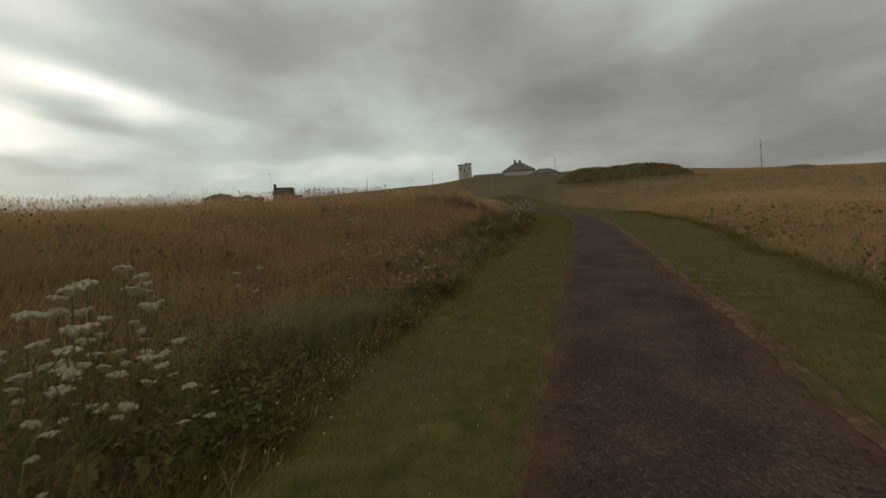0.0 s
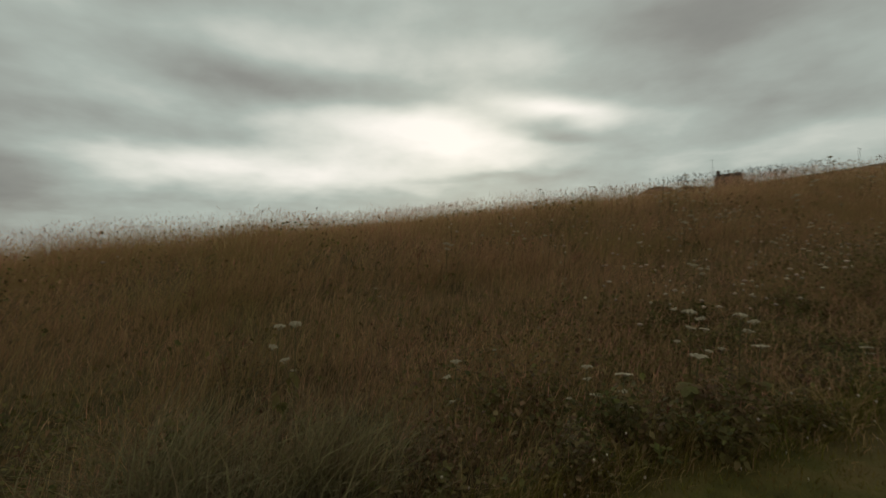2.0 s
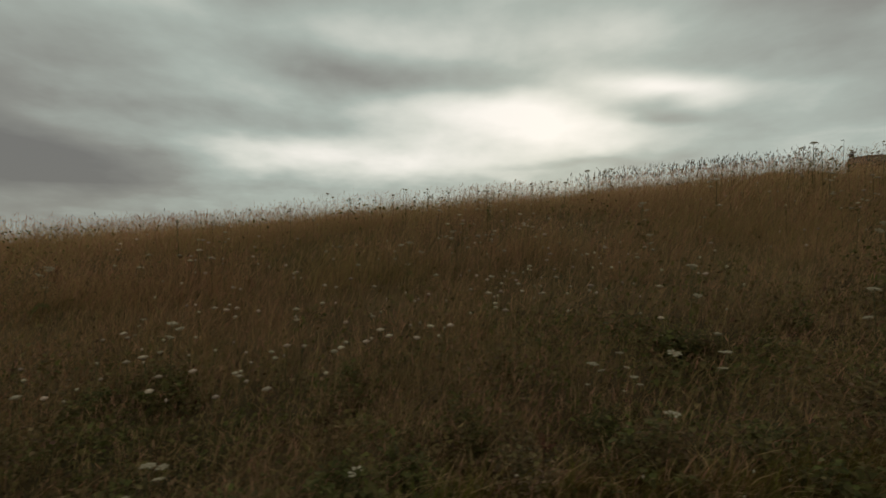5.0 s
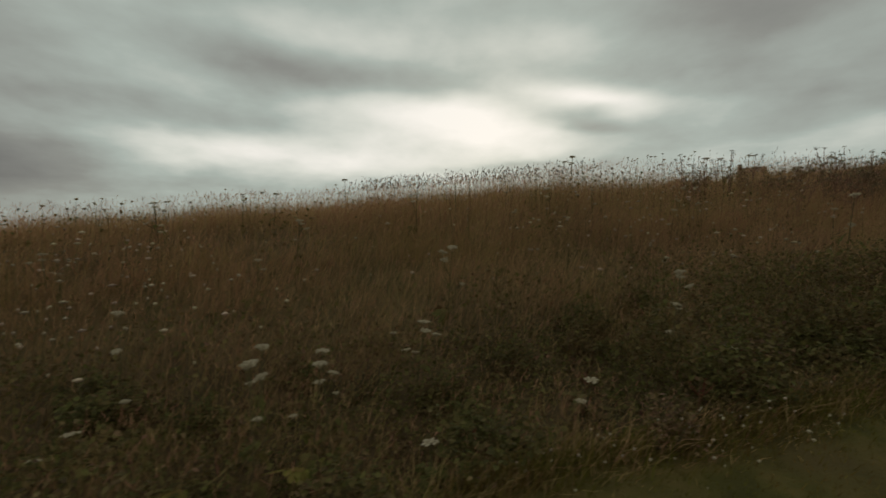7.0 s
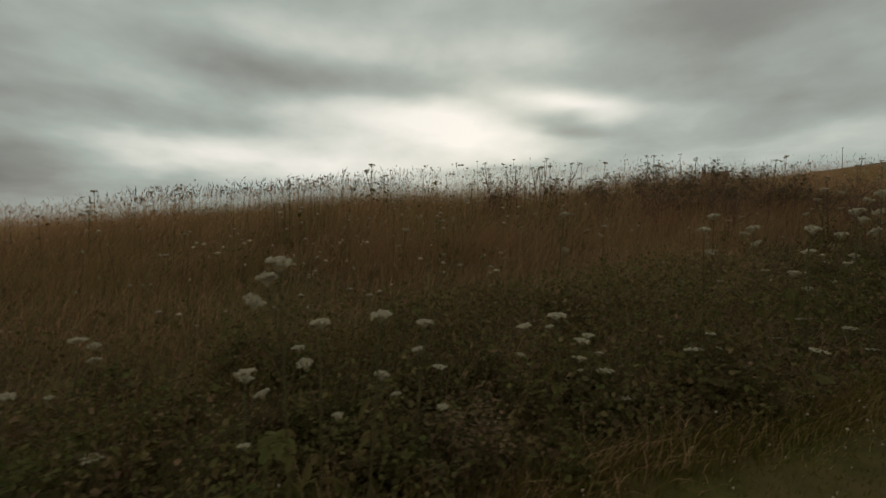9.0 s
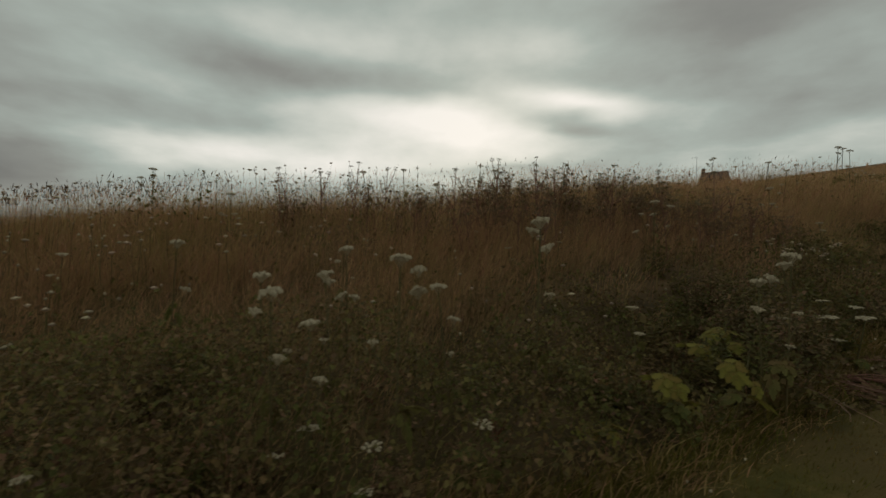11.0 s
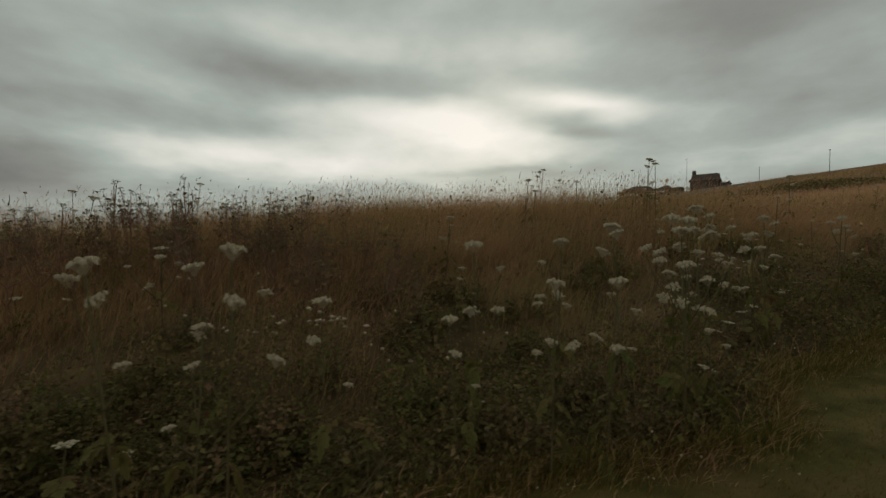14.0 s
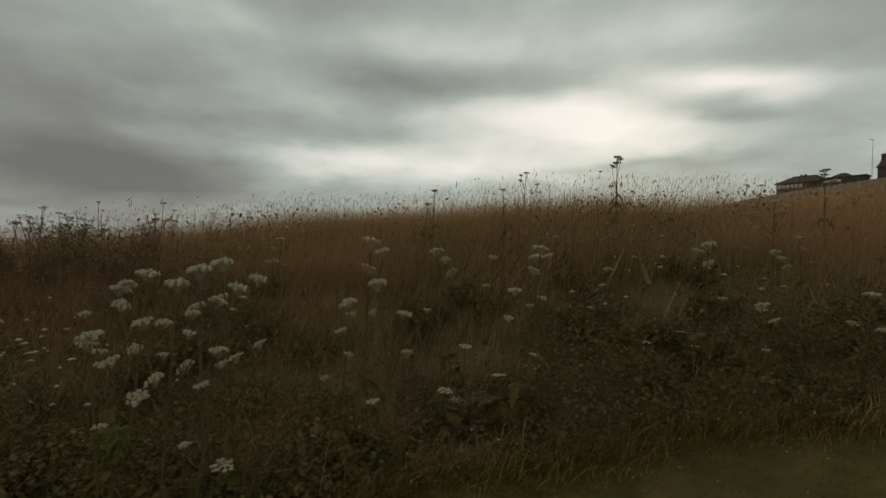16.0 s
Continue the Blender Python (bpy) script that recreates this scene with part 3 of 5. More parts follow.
def build_villa():
    x, y = place(43.0, 272)
    root = house_root("hipped_house", "dark hip-roofed house with a row of pale windows", x, y, 36)
    bm = bmesh.new()
    box(bm, -9, 9, -4.5, 4.5, 0, 5.0)
    part("wall", bm, STONE_WALL, root)
    bm = bmesh.new()
    roof_mesh(bm, 18, 9, 5.0, 3.4, 5.2, over=0.8)
    part("roof", bm, ROOF, root)
    chimney(root, -1.2, -0.6, 6.8, 8.9, 0.8, STONE_WALL, 1)
    chimney(root, 0.2, -0.6, 7.0, 8.9, 0.8, STONE_WALL, 1)
    for k in range(6):
        window(root, -7.9 + k * 1.5, -4.52, 3.1, 1.1, 1.5, "y", WHITE)
    for k in range(3):
        window(root, -9.02, -2.6 + k * 2.4, 3.0, 1.1, 1.5, "x", WHITE)


def build_annex_block():
    x, y = place(39.8, 255)
    root = house_root("low_outbuilding", "long low flat-roofed outbuilding with a pale strip of windows", x, y, 32)
    bm = bmesh.new()
    box(bm, -7.5, 6, -3, 3, 0, 3.6)
    part("wall", bm, STONE_WALL, root)
    bm = bmesh.new()
    box(bm, -7.9, 6.4, -3.4, 3.4, 3.6, 3.9)
    part("roof", bm, ROOF_TAN, root)
    for k in range(4):
        window(root, -5.6 + k * 1.35, -3.02, 1.9, 1.15, 0.9, "y", WHITE)
    bm = bmesh.new()
    roof_mesh(bm, 6, 5, 3.9, 1.7, 2.2)
    pr = part("rear_roof", bm, ROOF, root)
    pr.location = (-2.5, 6.0, 0.6)
    bm = bmesh.new()
    box(bm, -5.5, 0.5, 3.5, 8.5, 0, 4.5)
    part("rear_wall", bm, STONE_WALL, root)


def build_tower():
    x, y = place(12.5, 258)
    root = house_root("castellated_tower", "pale harled tower with two round turrets", x, y, 10)
    for cx, r, h in ((-2.0, 2.0, 8.2), (2.0, 1.9, 8.8)):
        bm = bmesh.new()
        bmesh.ops.create_cone(bm, cap_ends=True, segments=28, radius1=r, radius2=r, depth=h, matrix=Matrix.Translation((cx, 0, h / 2)))
        tur = part("turret", bm, RENDER_WALL, root)
        bm = bmesh.new()
        bmesh.ops.create_cone(bm, cap_ends=True, segments=28, radius1=r + 0.15, radius2=r + 0.25, depth=0.35, matrix=Matrix.Translation((cx, 0, h + 0.175)))
        part("coping", bm, STONE_WALL, tur)
        for k in range(8):
            a = k * math.pi / 4
            bm = bmesh.new()
            bmesh.ops.create_cube(bm, size=1, matrix=pose(cx + r * math.cos(a), r * math.sin(a), h + 0.55, 0, 0, math.degrees(a)) @ Matrix.Diagonal((0.4, 0.9, 0.5, 1)))
            part("merlon", bm, RENDER_WALL, tur)
    bm = bmesh.new()
    box(bm, -2.4, 2.4, -1.2, 2.0, 0, 7.8)
    part("wall", bm, RENDER_WALL, root)
    window(root, -0.2, -1.23, 3.2, 0.7, 3.2, "y")
    for cx in (-2.6, 2.6):
        bm = bmesh.new()
        box(bm, cx - 0.3, cx + 0.3, -1.98, -1.6, 5.2, 6.8)
        part("window", bm, DARK_GLASS, root, "dark slit window")


def build_hall():
    x, y = place(5.5, 235)
    root = house_root("large_hip_roofed_house", "large house with brown hipped roofs and two chimneys", x, y, 8, sink=3.4)
    bm = bmesh.new()
    box(bm, -8, 8, -6, 6, 0, 4.6)
    part("wall", bm, RENDER_WALL, root)
    bm = bmesh.new()
    roof_mesh(bm, 16, 12, 4.6, 5.2, 6.3, over=0.6)
    part("roof", bm, ROOF_TAN, root)
    chimney(root, -1.6, 0, 8.6, 11.2, 1.2, STONE_WALL, 2)
    chimney(root, 1.0, 0, 8.6, 11.0, 1.2, STONE_WALL, 2)
    bm = bmesh.new()
    box(bm, -24, -8, -4, 4, 0, 3.2)
    wing = part("wing", bm, RENDER_WALL, root)
    bm = bmesh.new()
    roof_mesh(bm, 16, 8, 3.2, 1.7, 0.0)
    wr = part("wing_roof", bm, ROOF_TAN, root)
    wr.location = (-16, 0, 0)
    for k in range(5):
        window(root, -21.5 + k * 3, -4.02, 1.0, 1.1, 1.4, "y")
    bm = bmesh.new()
    box(bm, 8, 9.5, -3, 5, 0, 4.4)
    part("side_wall", bm, RENDER_WALL, root)
    x, y = place(2.2, 232)
    root = house_root("hip_roofed_house", "brown hip-roofed house half hidden by a mound", x, y, 5, sink=5.4)
    bm = bmesh.new()
    box(bm, -6.5, 6.5, -4.5, 4.5, 0, 4.6)
    part("wall", bm, RENDER_WALL, root)
    bm = bmesh.new()
    roof_mesh(bm, 13, 9, 4.6, 3.0, 3.6, over=0.6)
    part("roof", bm, ROOF_TAN, root)
    window(root, -3, -4.52, 2.0, 1.1, 1.4, "y")
    window(root, 2, -4.52, 2.0, 1.1, 1.4, "y")


def build_pole(turn_left, distance, tall, lamp=False):
    x, y = place(turn_left, distance)
    root = new("lamp_post" if lamp else "utility_pole")
    root.matrix_basis = pose(x, y, ground_at(x, y) - 0.5)
    bm = bmesh.new()
    bmesh.ops.create_cone(bm, cap_ends=True, segments=10, radius1=0.085, radius2=0.055, depth=tall + 0.5, matrix=Matrix.Translation((0, 0, (tall + 0.5) / 2)))
    part("pole", bm, POLE_WOOD if not lamp else METAL, root)
    bm = bmesh.new()
    if lamp:
        box(bm, -0.75, 0.1, -0.06, 0.06, tall + 0.35, tall + 0.47)
        box(bm, -1.0, -0.55, -0.12, 0.12, tall + 0.3, tall + 0.44)
        part("arm", bm, METAL, root)
        tagged(root, "tall thin grey mast with a short arm beside the cottage", "mast")
    else:
        box(bm, -0.16, 0.16, -0.16, 0.16, tall + 0.42, tall + 0.62)
        part("cap", bm, METAL, root)
        tagged(root, "slim weathered pole standing on the hillside", "pole", "poles on the hill")


build_cottage()
build_villa()
build_annex_block()
build_tower()
build_hall()
build_pole(37.5, 226.6, 13.4, lamp=True)
for a, d, tall in ((25.6, 188, 6.4), (16.9, 173, 5.8), (0.8, 146, 8.4), (-21.0, 126, 7.6), (31.6, 234, 5.4), (19.8, 230, 4.4)):
    build_pole(a, d, tall)


# ---- meadow ----
def keep_meadow(x, y, gap=0.0):
    """True where the tall meadow grows."""
    return (x < edge_left(y) - gap) | (x > edge_right(y) + gap) | (np.asarray(y) > 88)


def lattice(i, j, k):
    """A fixed random value for each cell corner."""
    v = np.sin(i * 127.1 + j * 311.7 + k * 74.7) * 43758.5453
    return v - np.floor(v)


def patchy(x, y, s, k):
    """Uneven patches from 0 to 1, about 3 / s metres across."""
    total = 0.0
    for f, w in ((0.33, 0.65), (0.85, 0.35)):
        a, b = np.asarray(x, float) * s * f + 17.3, np.asarray(y, float) * s * f + 5.1
        i, j = np.floor(a), np.floor(b)
        u, v = a - i, b - j
        u, v = u * u * (3 - 2 * u), v * v * (3 - 2 * v)
        top = lattice(i, j, k) * (1 - u) + lattice(i + 1, j, k) * u
        low = lattice(i, j + 1, k) * (1 - u) + lattice(i + 1, j + 1, k) * u
        total = total + w * (top * (1 - v) + low * v)
    return total


def stand(x, y):
    """How tall the meadow stands, away from its edge."""
    return 0.46 + 0.24 * smooth(15, 24, y) + 0.29 * smooth(5, 11, np.abs(x)) + 0.24 * np.exp(-((np.asarray(x, float) + 13) / 5) ** 2 - ((np.asarray(y, float) - 43) / 6) ** 2) + 0.15 * smooth(4.5, 7, -np.asarray(x, float)) * np.exp(-((np.asarray(y, float) - 30) / 4) ** 2) + 0.15 * smooth(7, 11, -np.asarray(x, float)) * (1 - smooth(2, 7, y)) + 0.18 * smooth(4.5, 8.5, -np.asarray(x, float)) * (1 - smooth(38, 46, y)) + 0.25 * (1 - smooth(0.5, 2.6, np.abs(np.asarray(y, float) - 2.2))) * (np.abs(x) < 4.2)


def grow_height(x, y):
    """How tall the meadow stands: lower at the mown edge."""
    d = np.where(x < 0, edge_left(y) - x, x - edge_right(y))
    near = 1 - smooth(1.4, 3.0, d)
    lump = 1 - near * (0.42 - 0.6 * smooth(0.3, 0.68, patchy(x, y, 2.4, 8.8)))
    return lump * stand(x, y) * (0.45 + 0.55 * smooth(0, 1.2, d)) * (0.84 + 0.32 * patchy(x, y, 0.8, 1.0)) * (0.9 + 0.2 * patchy(x, y, 2.9, 5.0))


def thick(x, y, n, seeds=False):
    """Where grass grows thick: tufts, with thinner stands among leafy herbs at the later edge."""
    leafy = (0.6 * (1 - smooth(4.5, 7, y)) + 0.55 * smooth(9, 15, y) + 0.45 * smooth(19, 25, y)) * (1 - smooth(1.1, 3.2, edge_left(y) - x - 1.0 * smooth(21, 26, y))) * (np.asarray(x) < 0)
    chance = 0.42 + 0.58 * smooth(0.32, 0.62, patchy(x, y, 2.1, 0.7)) - (1.0 if seeds else 0.78) * leafy
    if seeds:
        chance = chance * (0.45 + 0.75 * smooth(0.3, 0.65, patchy(x, y, 0.8, 6.1)))
    return RNG.uniform(0, 1, n) < chance


def grazed(x, y, h, top):
    """Grass heights levelled off by the wind on the upper slope, along the later path."""
    k = smooth(4, 9, y) * smooth(2.4, 3.6, edge_left(y) - x) * (1 - smooth(44, 56, y))
    return h + k * (np.minimum(h, grow_height(x, y) * top * RNG.uniform(0.88, 1.04, len(x))) - h)


def meadow_zone(name, x0, x1, y0, y1, n, wide, seg, seeds, label, low=1.0, tall=(0.8, 1.18), body=(0.55, 1.1)):
    x, y = scatter(n, x0, x1, y0, y1)
    ok = keep_meadow(x, y) & thick(x, y, n)
    x, y = x[ok], y[ok]
    g, sd = Soup(), Soup()
    h = grazed(x, y, grow_height(x, y) * RNG.uniform(body[0], body[1], len(x)) * low, 0.88)
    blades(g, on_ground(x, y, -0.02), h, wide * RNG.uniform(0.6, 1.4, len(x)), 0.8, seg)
    x, y = scatter(seeds, x0, x1, y0, y1)
    ok = keep_meadow(x, y, 0.15) & thick(x, y, seeds, True)
    x, y = x[ok], y[ok]
    h = grazed(x, y, grow_height(x, y) * RNG.uniform(tall[0], tall[1], len(x)) * low, 0.93)
    seed_stalks(g, sd, on_ground(x, y, -0.02), h, wide * 0.3 * np.ones(len(x)), RNG.uniform(0.05, 0.12, len(x)), (wide * 0.75 + 0.0008) * RNG.uniform(0.5, 1.4, len(x)), 0.5, wide < 0.008)
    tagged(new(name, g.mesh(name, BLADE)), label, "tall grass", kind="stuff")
    tagged(new(name + "_seed_heads", sd.mesh(name + "_seed_heads", SEED)), "brown seed heads of the tall meadow grass", "seed heads", kind="stuff")


meadow_zone("meadow_grass", -7.5, -1.8, -4, 48, 170000, 0.0046, 2, 60000, "tall brown-green meadow grass beside the verge", tall=(0.7, 1.05), body=(0.4, 1.1))
meadow_zone("slope_grass", -20, -7, -8, 62, 280000, 0.010, 1, 110000, "tall brown meadow grass on the slope", tall=(0.7, 0.98), body=(0.5, 1.08))
meadow_zone("ridge_grass", -48, -18, -14, 90, 110000, 0.024, 1, 50000, "tall brown meadow grass along the ridge", tall=(0.7, 0.98), body=(0.55, 1.08))
meadow_zone("far_meadow_grass", -90, -10, 62, 170, 60000, 0.09, 1, 12000, "far brown meadow grass on the hill", 0.8)
meadow_zone("field_grass", 3.8, 16, 2, 46, 80000, 0.014, 1, 30000, "tall brown meadow grass right beside the verge")
meadow_zone("field_far_grass", -9, 90, 40, 165, 90000, 0.066, 1, 24000, "brown meadow grass across the field", 0.8)
meadow_zone("tall_grass_patch", -13, -8.5, 17.5, 24, 1500, 0.012, 1, 900, "tall dark grass stalks standing on the ridge", 1.35)


def silhouette_stalks():
    """Tall stalks that stand out of the grass towards the ridge, coloured as silhouettes."""
    st, hd = Soup(), Soup()
    for x0, x1, y0, y1, n in ((-12, -7, 22, 46, 300), (-19, -9, -4, 6, 160), (-26, -14, 26, 40, 160), (-13, -8.5, 17.5, 24, 1500), (-34, -12, 44, 80, 500)):
        x, y = scatter(n, x0, x1, y0, y1)
        ok = patchy(x, y, 0.9, 1.4) + RNG.uniform(-0.15, 0.15, n) > 0.5
        x, y = x[ok], y[ok]
        far = np.clip(np.abs(x) / 12, 0.7, 2.2)
        seed_stalks(st, hd, on_ground(x, y), stand(x, y) * RNG.uniform(0.8, 1.1, len(x)), 0.006 * far, RNG.uniform(0.05, 0.13, len(x)), 0.016 * far * RNG.uniform(0.6, 1.5, len(x)), 0.25)
    tagged(new("silhouette_stalks", st.mesh("silhouette_stalks", SILHOUETTE_SEED)), "tall stalks standing out of the meadow, coloured dark as silhouettes", "stalks", kind="stuff")
    tagged(new("silhouette_seed_heads", hd.mesh("silhouette_seed_heads", SILHOUETTE_SEED)), "seed heads on tall stalks, coloured dark brown as silhouettes", "seed heads", kind="stuff")


silhouette_stalks()


def understory(name, x0, x1, y0, y1, n, size, label, high=0.8, mat=LEAF, k=0.7):
    """Broad-leaved herbs between the grass."""
    x, y = scatter(n, x0, x1, y0, y1)
    ok = keep_meadow(x, y) & (patchy(x, y, 2.1, k) + RNG.uniform(-0.35, 0.35, n) < (0.5 if k < 9 else 0.75))
    x, y = x[ok], y[ok]
    s = Soup()
    p = on_ground(x, y)
    lump = smooth(0.3, 0.68, patchy(x, y, 2.4, 8.8))
    p[:, 2] += grow_height(x, y) * RNG.uniform(0.05, high, len(x)) * (0.2 + 1.05 * lump)
    leaf_bits(s, p, size * RNG.uniform(0.35, 1.6, len(x)), 0.9)
    tagged(new(name, s.mesh(name, mat)), label, "undergrowth", kind="stuff")


understory("undergrowth", -5.5, -1.8, -4, 48, 100000, 0.042, "dark green broad-leaved undergrowth at the meadow's edge")
understory("late_undergrowth", -4.8, -1.8, 9, 46, 50000, 0.036, "green herb leaves at the meadow's edge")
understory("withered_undergrowth", -5.2, -1.8, 4, 46, 85000, 0.036, "withered reddish-brown leaves low in the meadow's edge", 0.9, LEAF_DEAD, 3.3)
understory("dense_undergrowth", -4.6, -1.7, 19, 44, 120000, 0.030, "dense dark herb leaves at the meadow's edge", 1.0, LEAF, 9.1)
understory("dense_early_undergrowth", -4.0, -1.9, 1, 20, 60000, 0.028, "dense dark herb leaves at the meadow's edge", 0.8, LEAF, 9.1)
understory("slope_undergrowth", -16, -5, -6, 55, 62000, 0.058, "green herb leaves among the meadow grass", 0.62)
understory("field_undergrowth", 3.8, 10, 2, 40, 20000, 0.09, "green herb leaves at the field's edge")


def lawn(name, left, right, y0, y1, n, coarse=1.0):
    y = RNG.uniform(y0, y1, n)
    x = left(y) + (right(y) - left(y)) * RNG.uniform(0, 1, n)
    s = Soup()
    blades(s, on_ground(x, y, 0.0), RNG.uniform(0.02, 0.06, n), RNG.uniform(0.004, 0.009, n) * coarse, 0.6, 1)
    tagged(new(name, s.mesh(name, LAWN_BLADE)), "short mown grass of the path's verge", "mown grass", kind="stuff")


lawn("verge_grass_far", lambda y: edge_left(y) - 0.3, lambda y: gravel_left(y) + 0.05, 46, 90, 40000, 3.0)
lawn("verge_grass_far_right", lambda y: gravel_right(y) - 0.05, lambda y: edge_right(y) + 0.3, 39, 90, 40000, 3.0)
lawn("verge_grass", lambda y: edge_left(y) - 0.3, lambda y: gravel_left(y) + 0.07 + 0.05 * np.sin(y * 23.0) * np.sin(y * 7.1), 0, 47, 140000)
lawn("verge_grass_right", lambda y: gravel_right(y) - 0.05, lambda y: edge_right(y) + 0.3, 2.5, 40, 90000)


def ragged_edge():
    """Uncut grass that thins out from the meadow over the verge."""
    g = Soup()
    for side, near, y0, y1, n in ((-1, edge_left, -1, 48, 28000), (1, edge_right, 2, 46, 12000)):
        y = RNG.uniform(y0, y1, n)
        off = np.abs(RNG.normal(0, 0.16, n)) * (0.6 + 0.9 * patchy(near(y), y, 1.7, 2.2)) - 0.12
        x = near(y) - side * off
        h = (0.10 + 0.22 * RNG.uniform(0, 1, n) ** 2) * np.clip(1.0 - off * 1.6, 0.2, 1.2)
        blades(g, on_ground(x, y, -0.01), h, RNG.uniform(0.004, 0.009, n), 0.8, 2)
    d = Soup()
    y = RNG.uniform(-1, 48, 17000)
    off = RNG.normal(-0.02, 0.15, 17000) + 0.12 * (patchy(edge_left(y), y, 1.1, 6.6) - 0.5)
    x = edge_left(y) + off
    h = (0.08 + 0.26 * RNG.uniform(0, 1, 17000) ** 1.6) * np.clip(0.9 - off * 2.0, 0.2, 1.2)
    blades(d, on_ground(x, y, -0.01), h, RNG.uniform(0.004, 0.008, 17000), 1.1, 2)
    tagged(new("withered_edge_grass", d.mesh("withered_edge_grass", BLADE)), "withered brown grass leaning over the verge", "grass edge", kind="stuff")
    tagged(new("edge_grass", g.mesh("edge_grass", LAWN_BLADE)), "ragged uncut grass along the verge", "grass edge", kind="stuff")


ragged_edge()


def gorse():
    """Low dense scrub over the mound."""
    n = 20000
    x, y = scatter(n, -4, 36, 112, 138)
    ok = np.exp(-np.abs((x - 15.5) / 16.5) ** 7 - ((y - 128) / 9) ** 2) > 0.25
    x, y = x[ok], y[ok]
    s = Soup()
    p = on_ground(x, y)
    p[:, 2] += RNG.uniform(0, 0.15, len(x)) * (0.3 + patchy(x, y, 1.2, 0.3))
    leaf_bits(s, p, RNG.uniform(0.2, 0.4, len(x)), 0.4)
    tagged(new("gorse_scrub", s.mesh("gorse_scrub", GORSE)), "dark green scrub covering a mound", "scrub", kind="stuff")
    n = 9000
    a, q = RNG.uniform(0, 2 * np.pi, n), np.sqrt(RNG.uniform(0, 1, n))
    x, y = -49 + 16 * q * np.cos(a), 101 + 9 * q * np.sin(a)
    s = Soup()
    p = on_ground(x, y)
    p[:, 2] += (1 - q ** 2) * RNG.uniform(0, 1.5, n) * (0.5 + patchy(x, y, 0.6, 0.3))
    leaf_bits(s, p, RNG.uniform(0.2, 0.45, n), 0.6)
    tagged(new("hummock_scrub", s.mesh("hummock_scrub", GORSE)), "dark green scrub on a hummock of the hillside", "scrub", kind="stuff")


gorse()


# ---- plants ----
def tube(soup, pts, r0, r1, sides=5):
    """A tapered stalk along points."""
    pts = np.asarray(pts, float)
    n = len(pts)
    ways = np.gradient(pts, axis=0)
    ways /= np.linalg.norm(ways, axis=1)[:, None] + 1e-9
    ref = np.where(np.abs(ways[:, 2:3]) < 0.9, [[0, 0, 1.0]], [[1.0, 0, 0]])
    a = np.cross(ways, ref)
    a /= np.linalg.norm(a, axis=1)[:, None] + 1e-9
    b = np.cross(ways, a)
    r = np.linspace(r0, r1, n)
    ang = np.arange(sides) * 2 * np.pi / sides
    v = pts[:, None] + r[:, None, None] * (np.cos(ang)[None, :, None] * a[:, None] + np.sin(ang)[None, :, None] * b[:, None])
    loops = []
    for i in range(n - 1):
        for k in range(sides):
            k2 = (k + 1) % sides
            loops += [i * sides + k, i * sides + k2, (i + 1) * sides + k2, (i + 1) * sides + k]
    soup.add(v.reshape(1, -1, 3), loops, [4] * ((n - 1) * sides), np.repeat(np.linspace(0, 1, n), sides)[None])


def arc(a, b, sag, n=5):
    a, b = np.asarray(a, float), np.asarray(b, float)
    t = np.linspace(0, 1, n)[:, None]
    p = a + (b - a) * t
    p[:, :2] += (b - a)[:2] * (t * (1 - t)) * sag
    return p


def umbel_mesh(name, radius, mat, rng, count=19, loose=1.0, droop=0.14):
    """A flat flower head: rays that carry small lumpy clusters, set in rings, all joined at the stem's top."""
    k = np.arange(count)
    r = radius * np.sqrt((k + 0.5) / count)
    a = k * 2.39996 + rng.uniform(0, 0.5, count)
    c = np.stack([r * np.cos(a), r * np.sin(a), radius * 0.3 - droop * r * r / radius + rng.normal(0, radius * 0.04, count)], 1)
    verts, along, loops, sizes = [np.array([[0, 0, -radius * 0.45]])], [np.zeros(1)], [], []
    for i in range(count):
        rad = radius * 0.23 * loose * rng.uniform(0.7, 1.2)
        ang = np.arange(5) * 2 * np.pi / 5 + rng.uniform(0, 1)
        inner = np.stack([np.cos(ang), np.sin(ang), 0 * ang], 1) * (rad * 0.55 * rng.uniform(0.8, 1.2, 5))[:, None]
        outer = np.stack([np.cos(ang + 0.3), np.sin(ang + 0.3), 0 * ang], 1) * (rad * rng.uniform(0.7, 1.3, 5))[:, None]
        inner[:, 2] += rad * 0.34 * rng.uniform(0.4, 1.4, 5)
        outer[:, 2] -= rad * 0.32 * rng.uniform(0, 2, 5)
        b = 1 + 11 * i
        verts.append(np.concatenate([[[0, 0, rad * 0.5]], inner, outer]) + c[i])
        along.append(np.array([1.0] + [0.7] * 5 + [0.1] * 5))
        for j in range(5):
            j2 = (j + 1) % 5
            loops += [b, b + 1 + j, b + 1 + j2, b + 1 + j, b + 6 + j, b + 6 + j2, b + 1 + j2]
            sizes += [3, 4]
        loops += [0, b, b + 1]
        sizes += [3]
    return mesh_from(name, np.concatenate(verts), loops, sizes, mat, np.concatenate(along))


